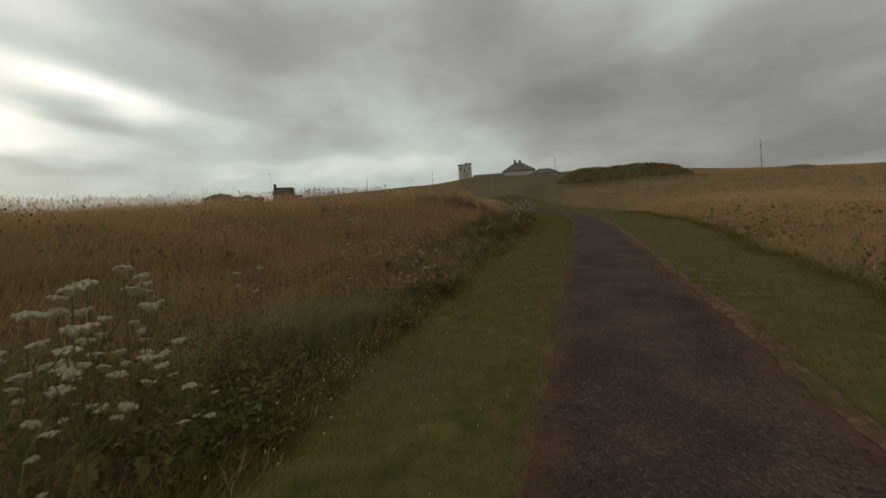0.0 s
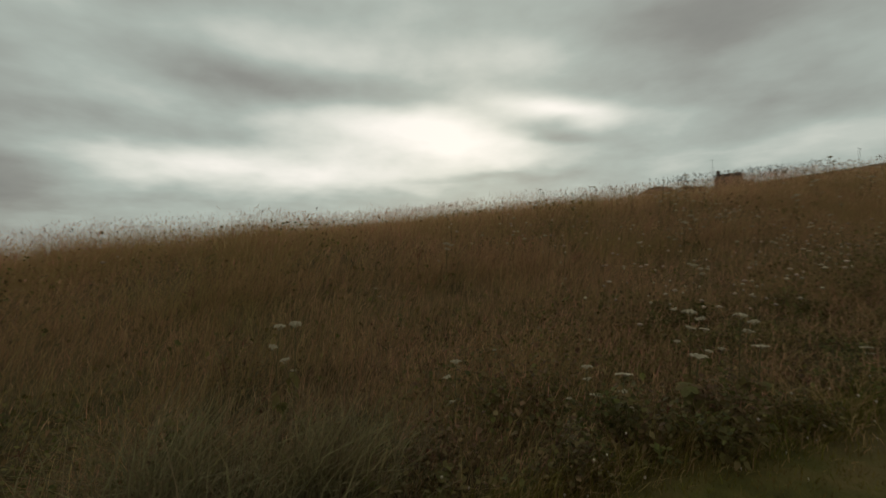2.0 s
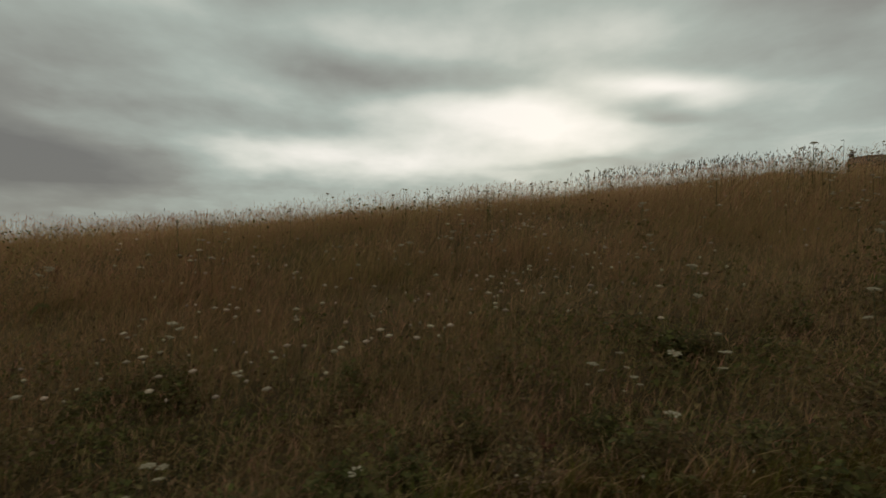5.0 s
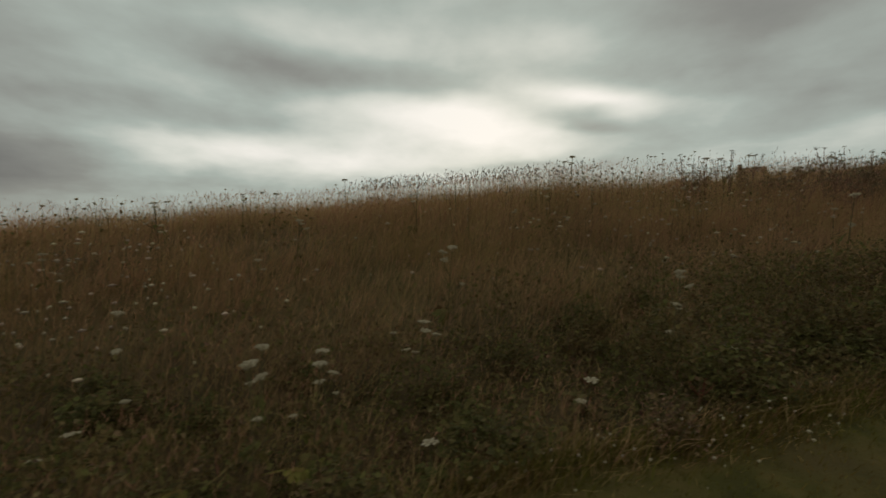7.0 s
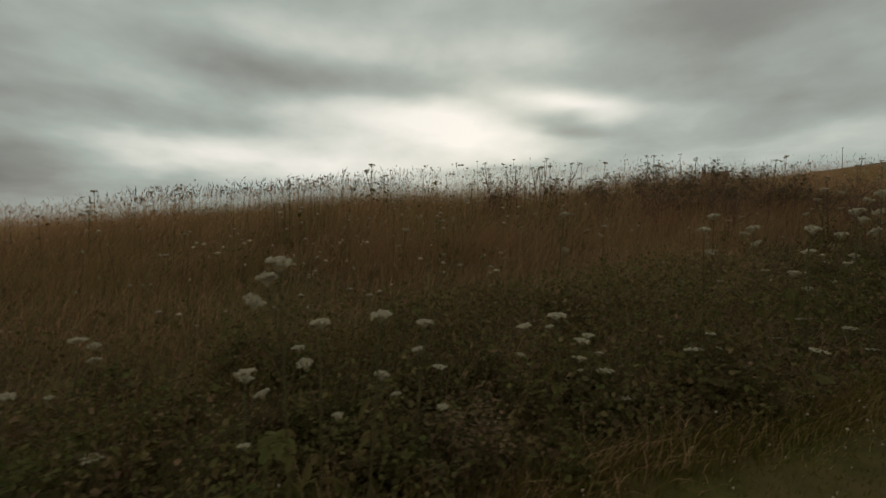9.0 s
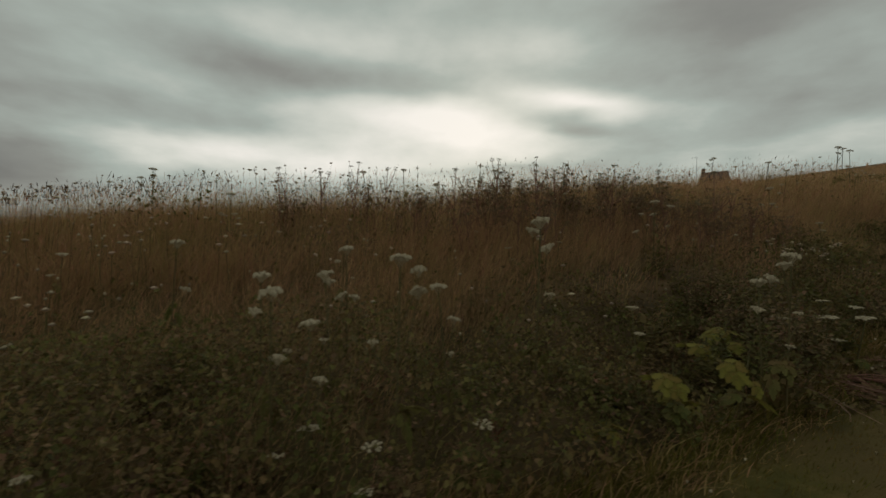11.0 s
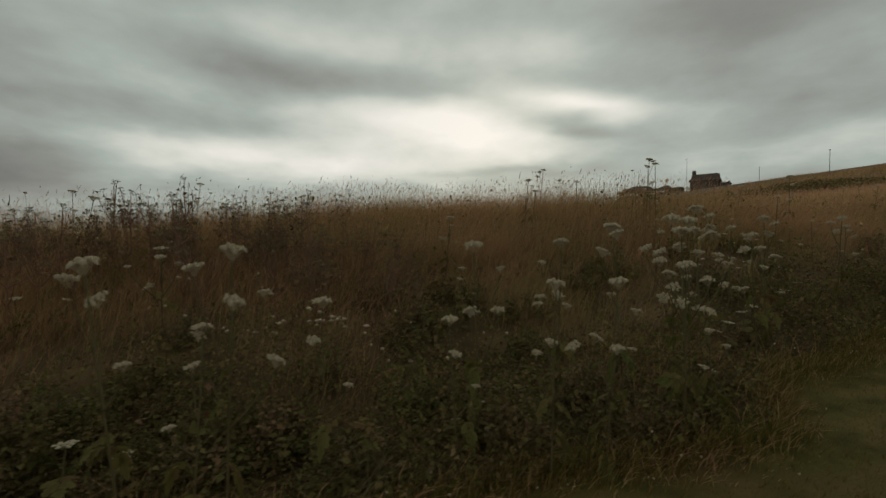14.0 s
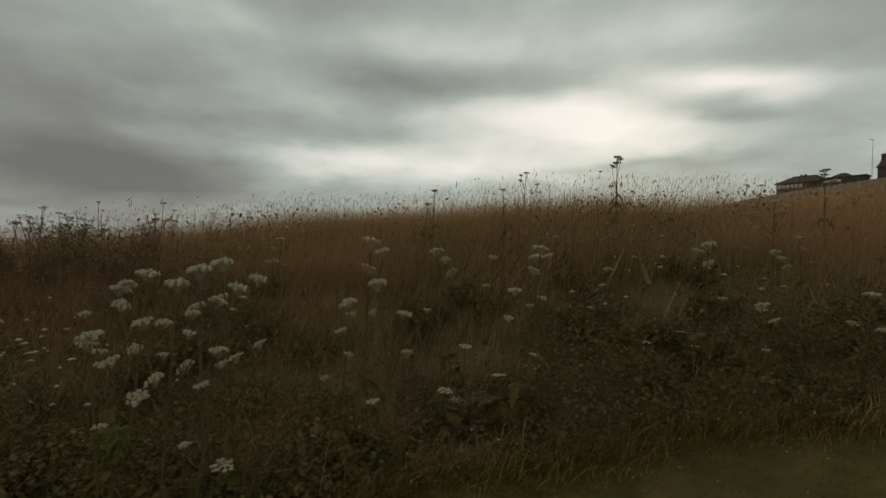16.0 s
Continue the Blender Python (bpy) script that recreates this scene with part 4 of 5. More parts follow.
def lobed_leaf(name, length, mat, rng):
    """A large divided leaf with toothed lobes along a drooping rib."""
    s = Soup()
    lobes = [(0.30, 1.05, 0.42), (0.30, -1.05, 0.42), (0.58, 0.85, 0.42), (0.58, -0.85, 0.42), (0.66, 0.0, 0.46)]
    for at, turn, size in lobes:
        n = 9
        t = np.linspace(0, 1, n)
        half = np.sin(np.pi * np.clip(t * 0.9 + 0.08, 0, 1)) ** 0.8 * 0.36 * (1 + 0.28 * np.where(np.arange(n) % 2, 1, -1)) * rng.uniform(0.85, 1.15, n)
        half[-1] = 0.01
        L_ = size * length * rng.uniform(0.85, 1.15)
        d = np.array([np.cos(turn), np.sin(turn)])
        q = np.array([-d[1], d[0]])
        mid = np.array([at * length, 0])[None] + d[None] * (t * L_)[:, None]
        left, right = mid + q * (half * L_)[:, None], mid - q * (half * L_)[:, None]
        def lift(xy, up):
            rr = np.linalg.norm(xy, axis=1)
            return np.concatenate([xy, (0.30 * rr - 0.75 * rr * rr / length + up)[:, None]], 1)
        v = np.concatenate([lift(mid, -0.012 * length), lift(left, 0.03 * length + rng.normal(0, 0.012 * length, n)), lift(right, 0.03 * length + rng.normal(0, 0.012 * length, n))])
        loops = []
        for i in range(n - 1):
            loops += [i, i + 1, n + i + 1, n + i, i + 1, i, 2 * n + i, 2 * n + i + 1]
        s.add(v[None], loops, [4] * (2 * (n - 1)), np.concatenate([np.zeros(n), np.ones(2 * n)])[None])
    rib = np.stack([np.linspace(0, 0.66, 5) * length, np.zeros(5), 0.30 * np.linspace(0, 0.66, 5) * length - 0.75 * np.linspace(0, 0.66, 5) ** 2 * length], 1)
    tube(s, rib, 0.004, 0.002, 4)
    return s.mesh(name, mat)


PLANT_RNG = np.random.default_rng(21)
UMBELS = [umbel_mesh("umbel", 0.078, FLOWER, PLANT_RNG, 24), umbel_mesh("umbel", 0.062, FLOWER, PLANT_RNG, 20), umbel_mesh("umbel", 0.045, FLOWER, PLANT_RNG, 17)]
UMBELS_OLD = [umbel_mesh("umbel", 0.062, FLOWER_OLD, PLANT_RNG, 14, 0.66, 0.1), umbel_mesh("umbel", 0.046, FLOWER_OLD, PLANT_RNG, 12, 0.7, 0.1)]
LEAVES = [lobed_leaf("leaf", 0.34, LEAF, PLANT_RNG), lobed_leaf("leaf", 0.26, LEAF, PLANT_RNG), lobed_leaf("leaf", 0.42, LEAF, PLANT_RNG)]
LEAVES_YELLOW = [lobed_leaf("leaf", 0.24, LEAF_YELLOW, PLANT_RNG), lobed_leaf("leaf", 0.17, LEAF_YELLOW, PLANT_RNG)]


def hogweed(seed, heads, leaves, seeding=False, yellow=0, spread=1.0):
    """A hogweed one metre high: ribbed stem, side branches, flat white heads, large leaves."""
    rng = np.random.default_rng(seed)
    root = new("hogweed")
    s = Soup()
    top = np.array([rng.normal(0, 0.05), rng.normal(0, 0.05), 0.95])
    main = arc((0, 0, -0.05), top, 0.3)
    tube(s, main, 0.011, 0.006)
    pool = UMBELS_OLD if seeding else UMBELS
    ends = [(top, 0)] if heads else []
    for i in range(heads - 1):
        a = i * 2.4 + rng.uniform(0, 1)
        z0 = rng.uniform(0.35, 0.72)
        foot = main[0] + (main[-1] - main[0]) * (z0 + 0.05)
        reach = rng.uniform(0.10, 0.26) * spread
        end = np.array([foot[0] + reach * np.cos(a), foot[1] + reach * np.sin(a), min(z0 + rng.uniform(0.12, 0.32), 0.97)])
        tube(s, arc(foot, end, 0.5), 0.006, 0.0035, 4)
        s.link(int(np.clip(z0 * 4, 0, 4)) * 5, s.count - 20, s.count - 19)
        ends.append((end, 1 + (i % 2)))
    put("stem", s.mesh("stem", DRY if seeding else STEM), root)
    for end, kind in ends:
        m = Matrix.Translation(end) @ pose(0, 0, 0.02, rng.normal(0, 6), rng.normal(0, 6), rng.uniform(0, 360))
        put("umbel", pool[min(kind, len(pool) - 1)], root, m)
    for i in range(leaves):
        a = rng.uniform(0, 360)
        z = rng.uniform(0.04, 0.6)
        put("leaf", LEAVES[i % 3], root, pose(0, 0, z, rng.normal(0, 14), rng.uniform(-30, 25), a) @ Matrix.Scale(rng.uniform(0.35, 0.62), 4))
    for i in range(yellow):
        a = rng.uniform(0, 360)
        put("leaf", LEAVES_YELLOW[i % 2], root, pose(0.05 * math.cos(a), 0.05 * math.sin(a), rng.uniform(0.42, 0.86), rng.normal(0, 15), rng.uniform(-10, 50), a), "yellowing leaf")
    label = "brown hogweed gone to seed in tall grass" if seeding else "white-flowering hogweed with broad leaves in tall grass"
    if yellow:
        label = "hogweed with yellowing lobed leaves in tall grass"
    return tagged(root, label, "hogweed", "hogweed plants in the meadow")


KINDS = [hogweed(1, 4, 4), hogweed(2, 5, 5), hogweed(3, 3, 4), hogweed(4, 6, 5, spread=1.4), hogweed(5, 2, 4)]
KINDS_OLD = [hogweed(11, 7, 1, True, spread=1.2), hogweed(12, 10, 1, True, spread=1.5), hogweed(13, 8, 0, True, spread=1.2)]
KIND_YELLOW = hogweed(14, 0, 3, yellow=6)
LEAFY = [hogweed(15, 2, 11), hogweed(16, 1, 9), hogweed(17, 1, 12)]
USED = set()


def plant(kind, x, y, tall, lean=4.0, wide=1.0):
    """Sets the first plant of a kind down itself, then copies of it."""
    r = PLANT_RNG
    m = pose(x, y, ground_at(x, y) - 0.02, r.normal(0, lean), r.normal(0, lean), r.uniform(0, 360)) @ Matrix.Diagonal((wide * (0.45 + 0.55 * tall), wide * (0.45 + 0.55 * tall), tall, 1))
    if kind.name in USED:
        copy_thing(kind, m)
    else:
        USED.add(kind.name)
        kind.matrix_basis = m


# clumps that stand out, along the path: x, y, height
CLUMP_START = [
    (-3.21, 2.05, 1.31), (-3.36, 2.32, 1.31), (-3.24, 1.78, 1.20), (-2.77, 2.01, 1.11), (-2.67, 1.73, 1.01), (-3.12, 2.38, 1.07), (-2.47, 1.63, 0.90), (-2.92, 2.23, 0.96)]
CLUMP_UNDER = [
    (-3.35, 2.00, 1.05), (-2.90, 1.95, 1.00), (-3.20, 2.55, 0.95), (-3.40, 1.65, 0.90), (-2.75, 1.80, 0.75), (-3.05, 1.50, 0.65), (-2.65, 1.50, 0.62), (-2.45, 1.90, 0.70), (-2.95, 1.60, 0.80), (-2.30, 2.15, 0.55),
    (-2.75, 2.50, 0.75)]
CLUMP_LOW = [(-2.80, 6.90, 0.58), (-2.83, 7.99, 0.65), (-2.53, 7.10, 0.42), (-3.20, 6.00, 0.66), (-4.40, 9.90, 0.65), (-6.27, 6.00, 0.35), (-5.80, 8.90, 0.42), (-2.50, 8.10, 0.64), (-4.00, 4.85, 0.90), (-4.20, 4.70, 0.92), (-2.60, 10.60, 0.35), (-2.95, 8.30, 0.54)]
CLUMP_MID = [(-2.95, 16.60, 0.79), (-2.80, 16.30, 0.68), (-3.30, 16.25, 0.75), (-3.10, 16.75, 0.79), (-3.30, 13.60, 0.35), (-3.60, 14.00, 0.36), (-3.25, 13.90, 0.35), (-4.60, 18.00, 0.91), (-4.15, 15.10, 0.88), (-7.00, 17.40, 0.35), (-3.30, 19.90, 0.79), (-3.10, 19.60, 0.72)]
CLUMP_LATE = [(-2.25, 21.45, 1.12), (-2.30, 21.30, 1.14), (-2.27, 21.70, 1.06), (-2.50, 22.00, 1.02), (-2.12, 21.10, 0.73), (-2.40, 22.20, 0.66), (-2.55, 23.40, 0.74), (-3.20, 26.00, 1.03), (-4.80, 24.50, 1.36), (-2.50, 24.60, 0.57), (-2.50, 26.30, 1.14)]
CLUMP_BEND = [(-2.60, 25.80, 1.03), (-2.80, 26.80, 1.22), (-2.95, 27.50, 1.26), (-3.90, 26.15, 1.30), (-3.40, 25.50, 1.34), (-2.18, 29.10, 0.98), (-2.70, 25.60, 1.25), (-2.20, 28.95, 1.09)]
CLUMP_LAST = [(-2.80, 33.00, 1.38), (-3.10, 35.00, 1.39), (-2.70, 31.85, 1.37), (-2.88, 36.10, 1.38), (-2.55, 33.90, 1.19), (-2.30, 34.90, 1.17), (-2.30, 35.60, 1.11), (-2.45, 35.80, 1.31), (-2.40, 36.00, 1.26), (-2.95, 34.20, 1.42), (-2.70, 35.40, 1.37), (-2.62, 36.00, 1.36), (-3.25, 36.70, 1.40), (-2.30, 34.45, 1.19), (-3.30, 36.90, 1.45), (-2.65, 32.40, 1.39), (-2.60, 32.20, 1.33)]
CLUMP_END = [(-3.50, 38.20, 1.32), (-3.75, 38.45, 1.28), (-3.00, 37.30, 1.20), (-6.00, 42.90, 0.88), (-3.30, 40.30, 0.82), (-4.40, 38.60, 1.33), (-4.90, 39.40, 1.13), (-4.00, 40.20, 1.17), (-5.40, 38.20, 1.09), (-3.90, 37.60, 1.30), (-4.50, 41.20, 0.97)]
# tall seeding plants along the ridge: x, y, height
SKYLINE = [
    (-8.51, 25.33, 1.64), (-8.90, 25.41, 1.21), (-8.40, 26.40, 1.51), (-8.65, 26.64, 1.43), (-8.54, 27.21, 1.48), (-7.63, 27.73, 1.84), (-7.41, 28.32, 1.51), (-8.50, 28.46, 1.28), (-7.54, 29.05, 1.52), (-7.43, 29.32, 1.85),
    (-8.37, 29.63, 1.57), (-7.58, 29.92, 1.58), (-7.95, 30.36, 1.35), (-7.40, 30.52, 1.66), (-7.48, 30.94, 1.63), (-6.73, 31.19, 1.92), (-7.22, 31.71, 1.91), (-7.41, 32.05, 1.76), (-6.86, 32.26, 1.81), (-7.00, 32.73, 1.76),
    (-6.79, 33.02, 1.68), (-5.97, 32.94, 1.83), (-6.60, 33.79, 1.65), (-6.26, 34.02, 1.69), (-5.79, 34.13, 1.74)]
CLUMP_FIELD = [(4.45, 6.9, 1.15), (4.7, 7.2, 1.1), (4.6, 7.7, 1.05), (5.0, 7.5, 1.1), (5.3, 8.2, 1.0)]
n = 0
for clump in (CLUMP_START, CLUMP_FIELD, CLUMP_UNDER, CLUMP_LOW, CLUMP_MID, CLUMP_LATE, CLUMP_BEND, CLUMP_LAST, CLUMP_END):
    for x, y, tall in clump:
        plant(KINDS[(n * 3) % 5] if y < 3 else KINDS[(1, 0, 3, 2)[n % 4]] if 31 < y < 38 else KINDS[(2, 0, 4)[n % 3]], x, y, tall, 3.0, 0.8)
        n += 1
for x, y, tall in ((-2.32, 28.22, 0.62), (-2.45, 28.41, 0.55), (-2.39, 27.69, 0.50), (-2.95, 29.47, 1.00), (-2.93, 29.14, 0.85), (-3.07, 23.44, 0.70), (-3.27, 20.35, 0.50), (-2.76, 16.49, 0.40), (-2.79, 15.82, 0.40)):
    plant(KIND_YELLOW, x, y, tall, 4, 1.2)


# leafy stands along the edge: x, y, height
LEAFY_EARLY = [
    (-2.71, 7.13, 0.50), (-2.66, 7.81, 0.55), (-2.63, 8.49, 0.50), (-2.61, 10.03, 0.45), (-2.59, 11.77, 0.50), (-3.64, 14.47, 0.70), (-3.52, 14.95, 0.65), (-2.77, 13.89, 0.50), (-2.65, 17.36, 0.55), (-3.03, 18.71, 0.60)]
LEAFY_LATE = [
    (-2.51, 23.54, 0.85), (-2.38, 24.21, 0.95), (-2.08, 25.08, 0.90), (-2.66, 25.76, 1.00), (-2.84, 29.91, 1.10), (-2.74, 30.39, 1.15), (-2.64, 30.68, 1.10), (-3.26, 31.26, 0.95), (-3.20, 31.64, 0.85), (-2.96, 34.15, 0.80),
    (-2.66, 36.08, 0.90)]
LEAFY_END = [
    (-3.68, 37.63, 0.95), (-3.75, 38.11, 0.90), (-3.95, 38.50, 0.95), (-3.55, 36.95, 0.85), (-4.52, 37.82, 0.95), (-4.50, 39.75, 0.80), (-4.53, 40.33, 0.85), (-3.04, 20.07, 0.70), (-2.44, 26.82, 0.80), (-2.42, 26.14, 0.80)]
for clump in (LEAFY_EARLY, LEAFY_LATE, LEAFY_END):
    for k, (x, y, tall) in enumerate(clump):
        plant(LEAFY[k % 3], x, y, tall, 5, 1.1)


def meadow_plants():
    r = PLANT_RNG
    for k in range(28):
        y = r.uniform(4, 46)
        u = 0.5 + 5.5 * r.uniform() ** 1.3
        if r.uniform() > 0.45 + 0.55 * float(smooth(16, 30, y)):
            continue
        x = float(edge_left(y)) - u
        plant(KINDS[k % 5], x, y, r.uniform(0.75, 1.05) * float(stand(x, y)) * 1.25)
    for k in range(24):
        y, u = r.uniform(4, 56), r.uniform(4.5, 10)
        x = float(edge_left(y)) - u
        plant(KINDS[(k * 2) % 5], x, y, r.uniform(0.85, 1.05) * float(stand(x, y)) * 0.97)
    for k in range(24):
        y = r.uniform(6, 40)
        x = float(edge_right(y)) + 0.5 + 9 * r.uniform() ** 1.2
        plant(KINDS[(k * 2 + 1) % 5], x, y, r.uniform(0.8, 1.1))
    for k in range(20):
        y, u = r.uniform(26, 34), r.uniform(6.0, 8.0)
        plant(KINDS_OLD[k % 3], -1.9 - u, y, r.uniform(0.8, 1.15), 6, 0.8)
    for k in range(10):
        y, u = r.uniform(19, 27), r.uniform(8.5, 13)
        plant(KINDS_OLD[k % 3], -1.9 - u, y, r.uniform(0.75, 1.05), 6)


def far_umbels():
    """Small white heads scattered over the meadow further off."""
    s = Soup()
    x1, y1 = scatter(2300, -9.5, -3.4, 2, 52)
    x2, y2 = scatter(800, 5, 34, 12, 70)
    x3, y3 = scatter(1800, -8.5, -3.6, 32, 48)
    x4, y4 = scatter(900, -9, -3.2, 4, 24)
    x, y = np.concatenate([x1, x2, x3, x4]), np.concatenate([y1, y2, y3, y4])
    ok = keep_meadow(x, y, 1.5) & (patchy(x, y, 0.5, 4.0) + RNG.uniform(-0.15, 0.15, len(x)) > 0.59)
    x, y = x[ok], y[ok]
    n = len(x)
    p = on_ground(x, y)
    p[:, 2] += grow_height(x, y) * (RNG.uniform(0.92, 1.08, n) + 0.14 * (np.abs(x) < 7) * (y < 24))
    foot = on_ground(x + RNG.normal(0, 0.06, n), y + RNG.normal(0, 0.06, n))
    a = RNG.uniform(0, np.pi, n)
    side = np.stack([np.cos(a), np.sin(a), 0 * a], 1) * 0.004
    stalk = Soup()
    stalk.add(np.stack([foot - side, foot + side, p + side * 0.6, p - side * 0.6], 1), [0, 1, 2, 3], [4], np.array([0, 0, 1.0, 1.0]))
    tagged(new("flower_stalk", stalk.mesh("flower_stalk", STEM)), "thin green stalks of the small meadow flowers", "stalks", kind="stuff")
    ang = np.arange(8) * np.pi / 4
    r = 0.014 + 0.036 * RNG.uniform(0, 1, n) ** 1.8
    rim = np.stack([np.cos(ang), np.sin(ang), 0 * ang], 1)[None] * (r[:, None] * RNG.uniform(0.7, 1.2, (n, 8)))[..., None]
    rim[..., 2] -= 0.2 * r[:, None] * RNG.uniform(0, 1.5, (n, 8))
    v = np.concatenate([(p + [0, 0, 0.012])[:, None], p[:, None] + rim, (p - [0, 0, 0.03])[:, None]], 1)
    loops = []
    for j in range(8):
        j2 = (j + 1) % 8
        loops += [0, 1 + j, 1 + j2, 9, 1 + j2, 1 + j]
    s.add(v, loops, [3] * 16, np.array([1.0] + [0.5] * 8 + [0.0]))
    tagged(new("meadow_flowers", s.mesh("meadow_flowers", FLOWER_DULL)), "small white flower heads scattered over the meadow", "flowers", kind="stuff")


def dock(seed):
    """A dock one metre high with rusty seed spikes."""
    rng = np.random.default_rng(seed)
    root = new("dock_plant")
    s = Soup()
    tube(s, arc((0, 0, -0.03), (rng.normal(0, 0.05), rng.normal(0, 0.05), 0.95), 0.3), 0.007, 0.003)
    ways = [(0, 0, 0.55, 0.0, 0.4)] + [(0, 0, rng.uniform(0.4, 0.65), rng.uniform(0, 6.28), 0.28) for _ in range(3)]
    put("stem", s.mesh("stem", DRY), root)
    for i, (x, y, z, a, ln) in enumerate(ways):
        b = Soup()
        out = 0.03 if i == 0 else 0.14
        end = np.array([out * math.cos(a), out * math.sin(a), z + ln])
        pts = arc((0, 0, z), end, 0.6, 6)
        tube(b, pts, 0.004, 0.002, 4)
        k = 70
        t = rng.uniform(0.1, 1, k)
        c = np.stack([np.interp(t, np.linspace(0, 1, 6), pts[:, d]) for d in range(3)], 1) + rng.normal(0, 0.009, (k, 3))
        q = rng.normal(0, 0.009, (k, 3, 3))
        b.add(c[:, None] + q, [0, 1, 2], [3], np.full((1, 3), 0.5))
        put("seed_spike", b.mesh("seed_spike", RUST), root)
    for i in range(3):
        put("leaf", LEAVES[1], root, pose(0, 0, 0.05 + 0.1 * i, 0, -30, rng.uniform(0, 360)) @ Matrix.Diagonal((1, 0.5, 1, 1)))
    return tagged(root, "rust-brown seeding dock in the meadow grass", "dock", "docks in the meadow")


def herb_leaf(length, rng):
    """A toothed pointed leaf with a fold along its rib."""
    s = Soup()
    n = 8
    t = np.linspace(0, 1, n)
    half = length * 0.27 * np.sin(np.pi * np.clip(t * 0.86 + 0.12, 0, 1)) ** 0.8 * (1 + 0.14 * np.where(np.arange(n) % 2, 1, -1))
    half[-1] = 0.001
    z = 0.25 * t * length - 0.45 * t * t * length
    mid = np.stack([t * length, 0 * t, z - 0.03 * length], 1)
    left, right = np.stack([t * length, half, z], 1), np.stack([t * length, -half, z], 1)
    loops = []
    for i in range(n - 1):
        loops += [i, i + 1, n + i + 1, n + i, i + 1, i, 2 * n + i, 2 * n + i + 1]
    s.add(np.concatenate([mid, left, right])[None], loops, [4] * (2 * (n - 1)), np.concatenate([np.zeros(n), np.ones(2 * n)])[None])
    return s.mesh("leaf", LEAF)


HERB_LEAVES = [herb_leaf(0.13, PLANT_RNG), herb_leaf(0.10, PLANT_RNG), herb_leaf(0.075, PLANT_RNG)]


def herb(seed, pairs, top):
    """A leafy upright herb one metre high with crossed pairs of toothed leaves."""
    rng = np.random.default_rng(seed)
    root = new("leafy_herb")
    s = Soup()
    end = np.array([rng.normal(0, 0.07), rng.normal(0, 0.07), 0.97])
    tube(s, arc((0, 0, -0.03), end, 0.4), 0.006, 0.002, 4)
    put("stem", s.mesh("stem", STEM), root)
    for i in range(pairs):
        z = 0.12 + 0.85 * i / pairs
        a = 90 * i + rng.uniform(-20, 20)
        for side in (0, 180):
            put("leaf", HERB_LEAVES[min(2, i * 3 // pairs)], root, pose(end[0] * z, end[1] * z, z, rng.normal(0, 12), rng.uniform(-15, 30), a + side) @ Matrix.Scale(rng.uniform(0.8, 1.25), 4))
    if top:
        b = Soup()
        k = 60
        tube(b, [(end[0], end[1], 0.82), (end[0], end[1], 0.93), (end[0], end[1], 1.04)], 0.006, 0.003, 4)
        c = np.stack([end[0] + rng.normal(0, 0.008, k), end[1] + rng.normal(0, 0.008, k), rng.uniform(0.84, 1.03, k)], 1)
        b.add(c[:, None] + rng.normal(0, 0.008, (k, 3, 3)), [0, 1, 2], [3], np.full((1, 3), 0.5))
        put("flower_spike", b.mesh("flower_spike", RUST), root)
    return tagged(root, "leafy green herb standing at the meadow's edge", "herb", "leafy herbs at the edge")


def tussock(x, y, wide, tall, n, label):
    """A coarse arching clump of grass."""
    r = np.abs(RNG.normal(0, wide * 0.5, n))
    a = RNG.uniform(0, 2 * np.pi, n)
    p = on_ground(x + r * np.cos(a), y + r * np.sin(a), -0.02)
    s = Soup()
    blades(s, p, tall * RNG.uniform(0.5, 1.1, n), RNG.uniform(0.005, 0.010, n), 0.85, 2)
    tagged(new("grass_tussock", s.mesh("grass_tussock", TUSSOCK)), label, "grass tussock", kind="stuff")


def stalk_pile(x, y):
    """Cut dry stalks lying where a plant was broken down."""
    root = new("broken_stalks")
    root.matrix_basis = pose(x, y, ground_at(x, y))
    r = np.random.default_rng(5)
    for k in range(46):
        a = r.normal(0.35, 0.75)
        ln = r.uniform(0.3, 1.0)
        s = Soup()
        sx, sy = r.normal(0, 0.16), r.normal(0, 0.2)
        ex, ey = sx + ln * math.cos(a), sy + ln * math.sin(a)
        z = [ground_at(x + sx + (ex - sx) * q, y + sy + (ey - sy) * q) - ground_at(x, y) for q in (0, 1)]
        pts = arc((sx, sy, z[0] + r.uniform(0.02, 0.16)), (ex, ey, z[1] + r.uniform(0.01, 0.04)), r.normal(0, 1.2), 6)
        pts[:, 2] += 0.05 * np.sin(np.linspace(0, 3.14, 6)) * r.uniform(-0.3, 1)
        tube(s, pts, 0.005, 0.0025)
        put("stalk", s.mesh("stalk", PALE_STALK if k % 5 == 0 else RED_STALK), root)
    tagged(root, "broken dry reddish stalks lying at the meadow's edge", "dry stalks")


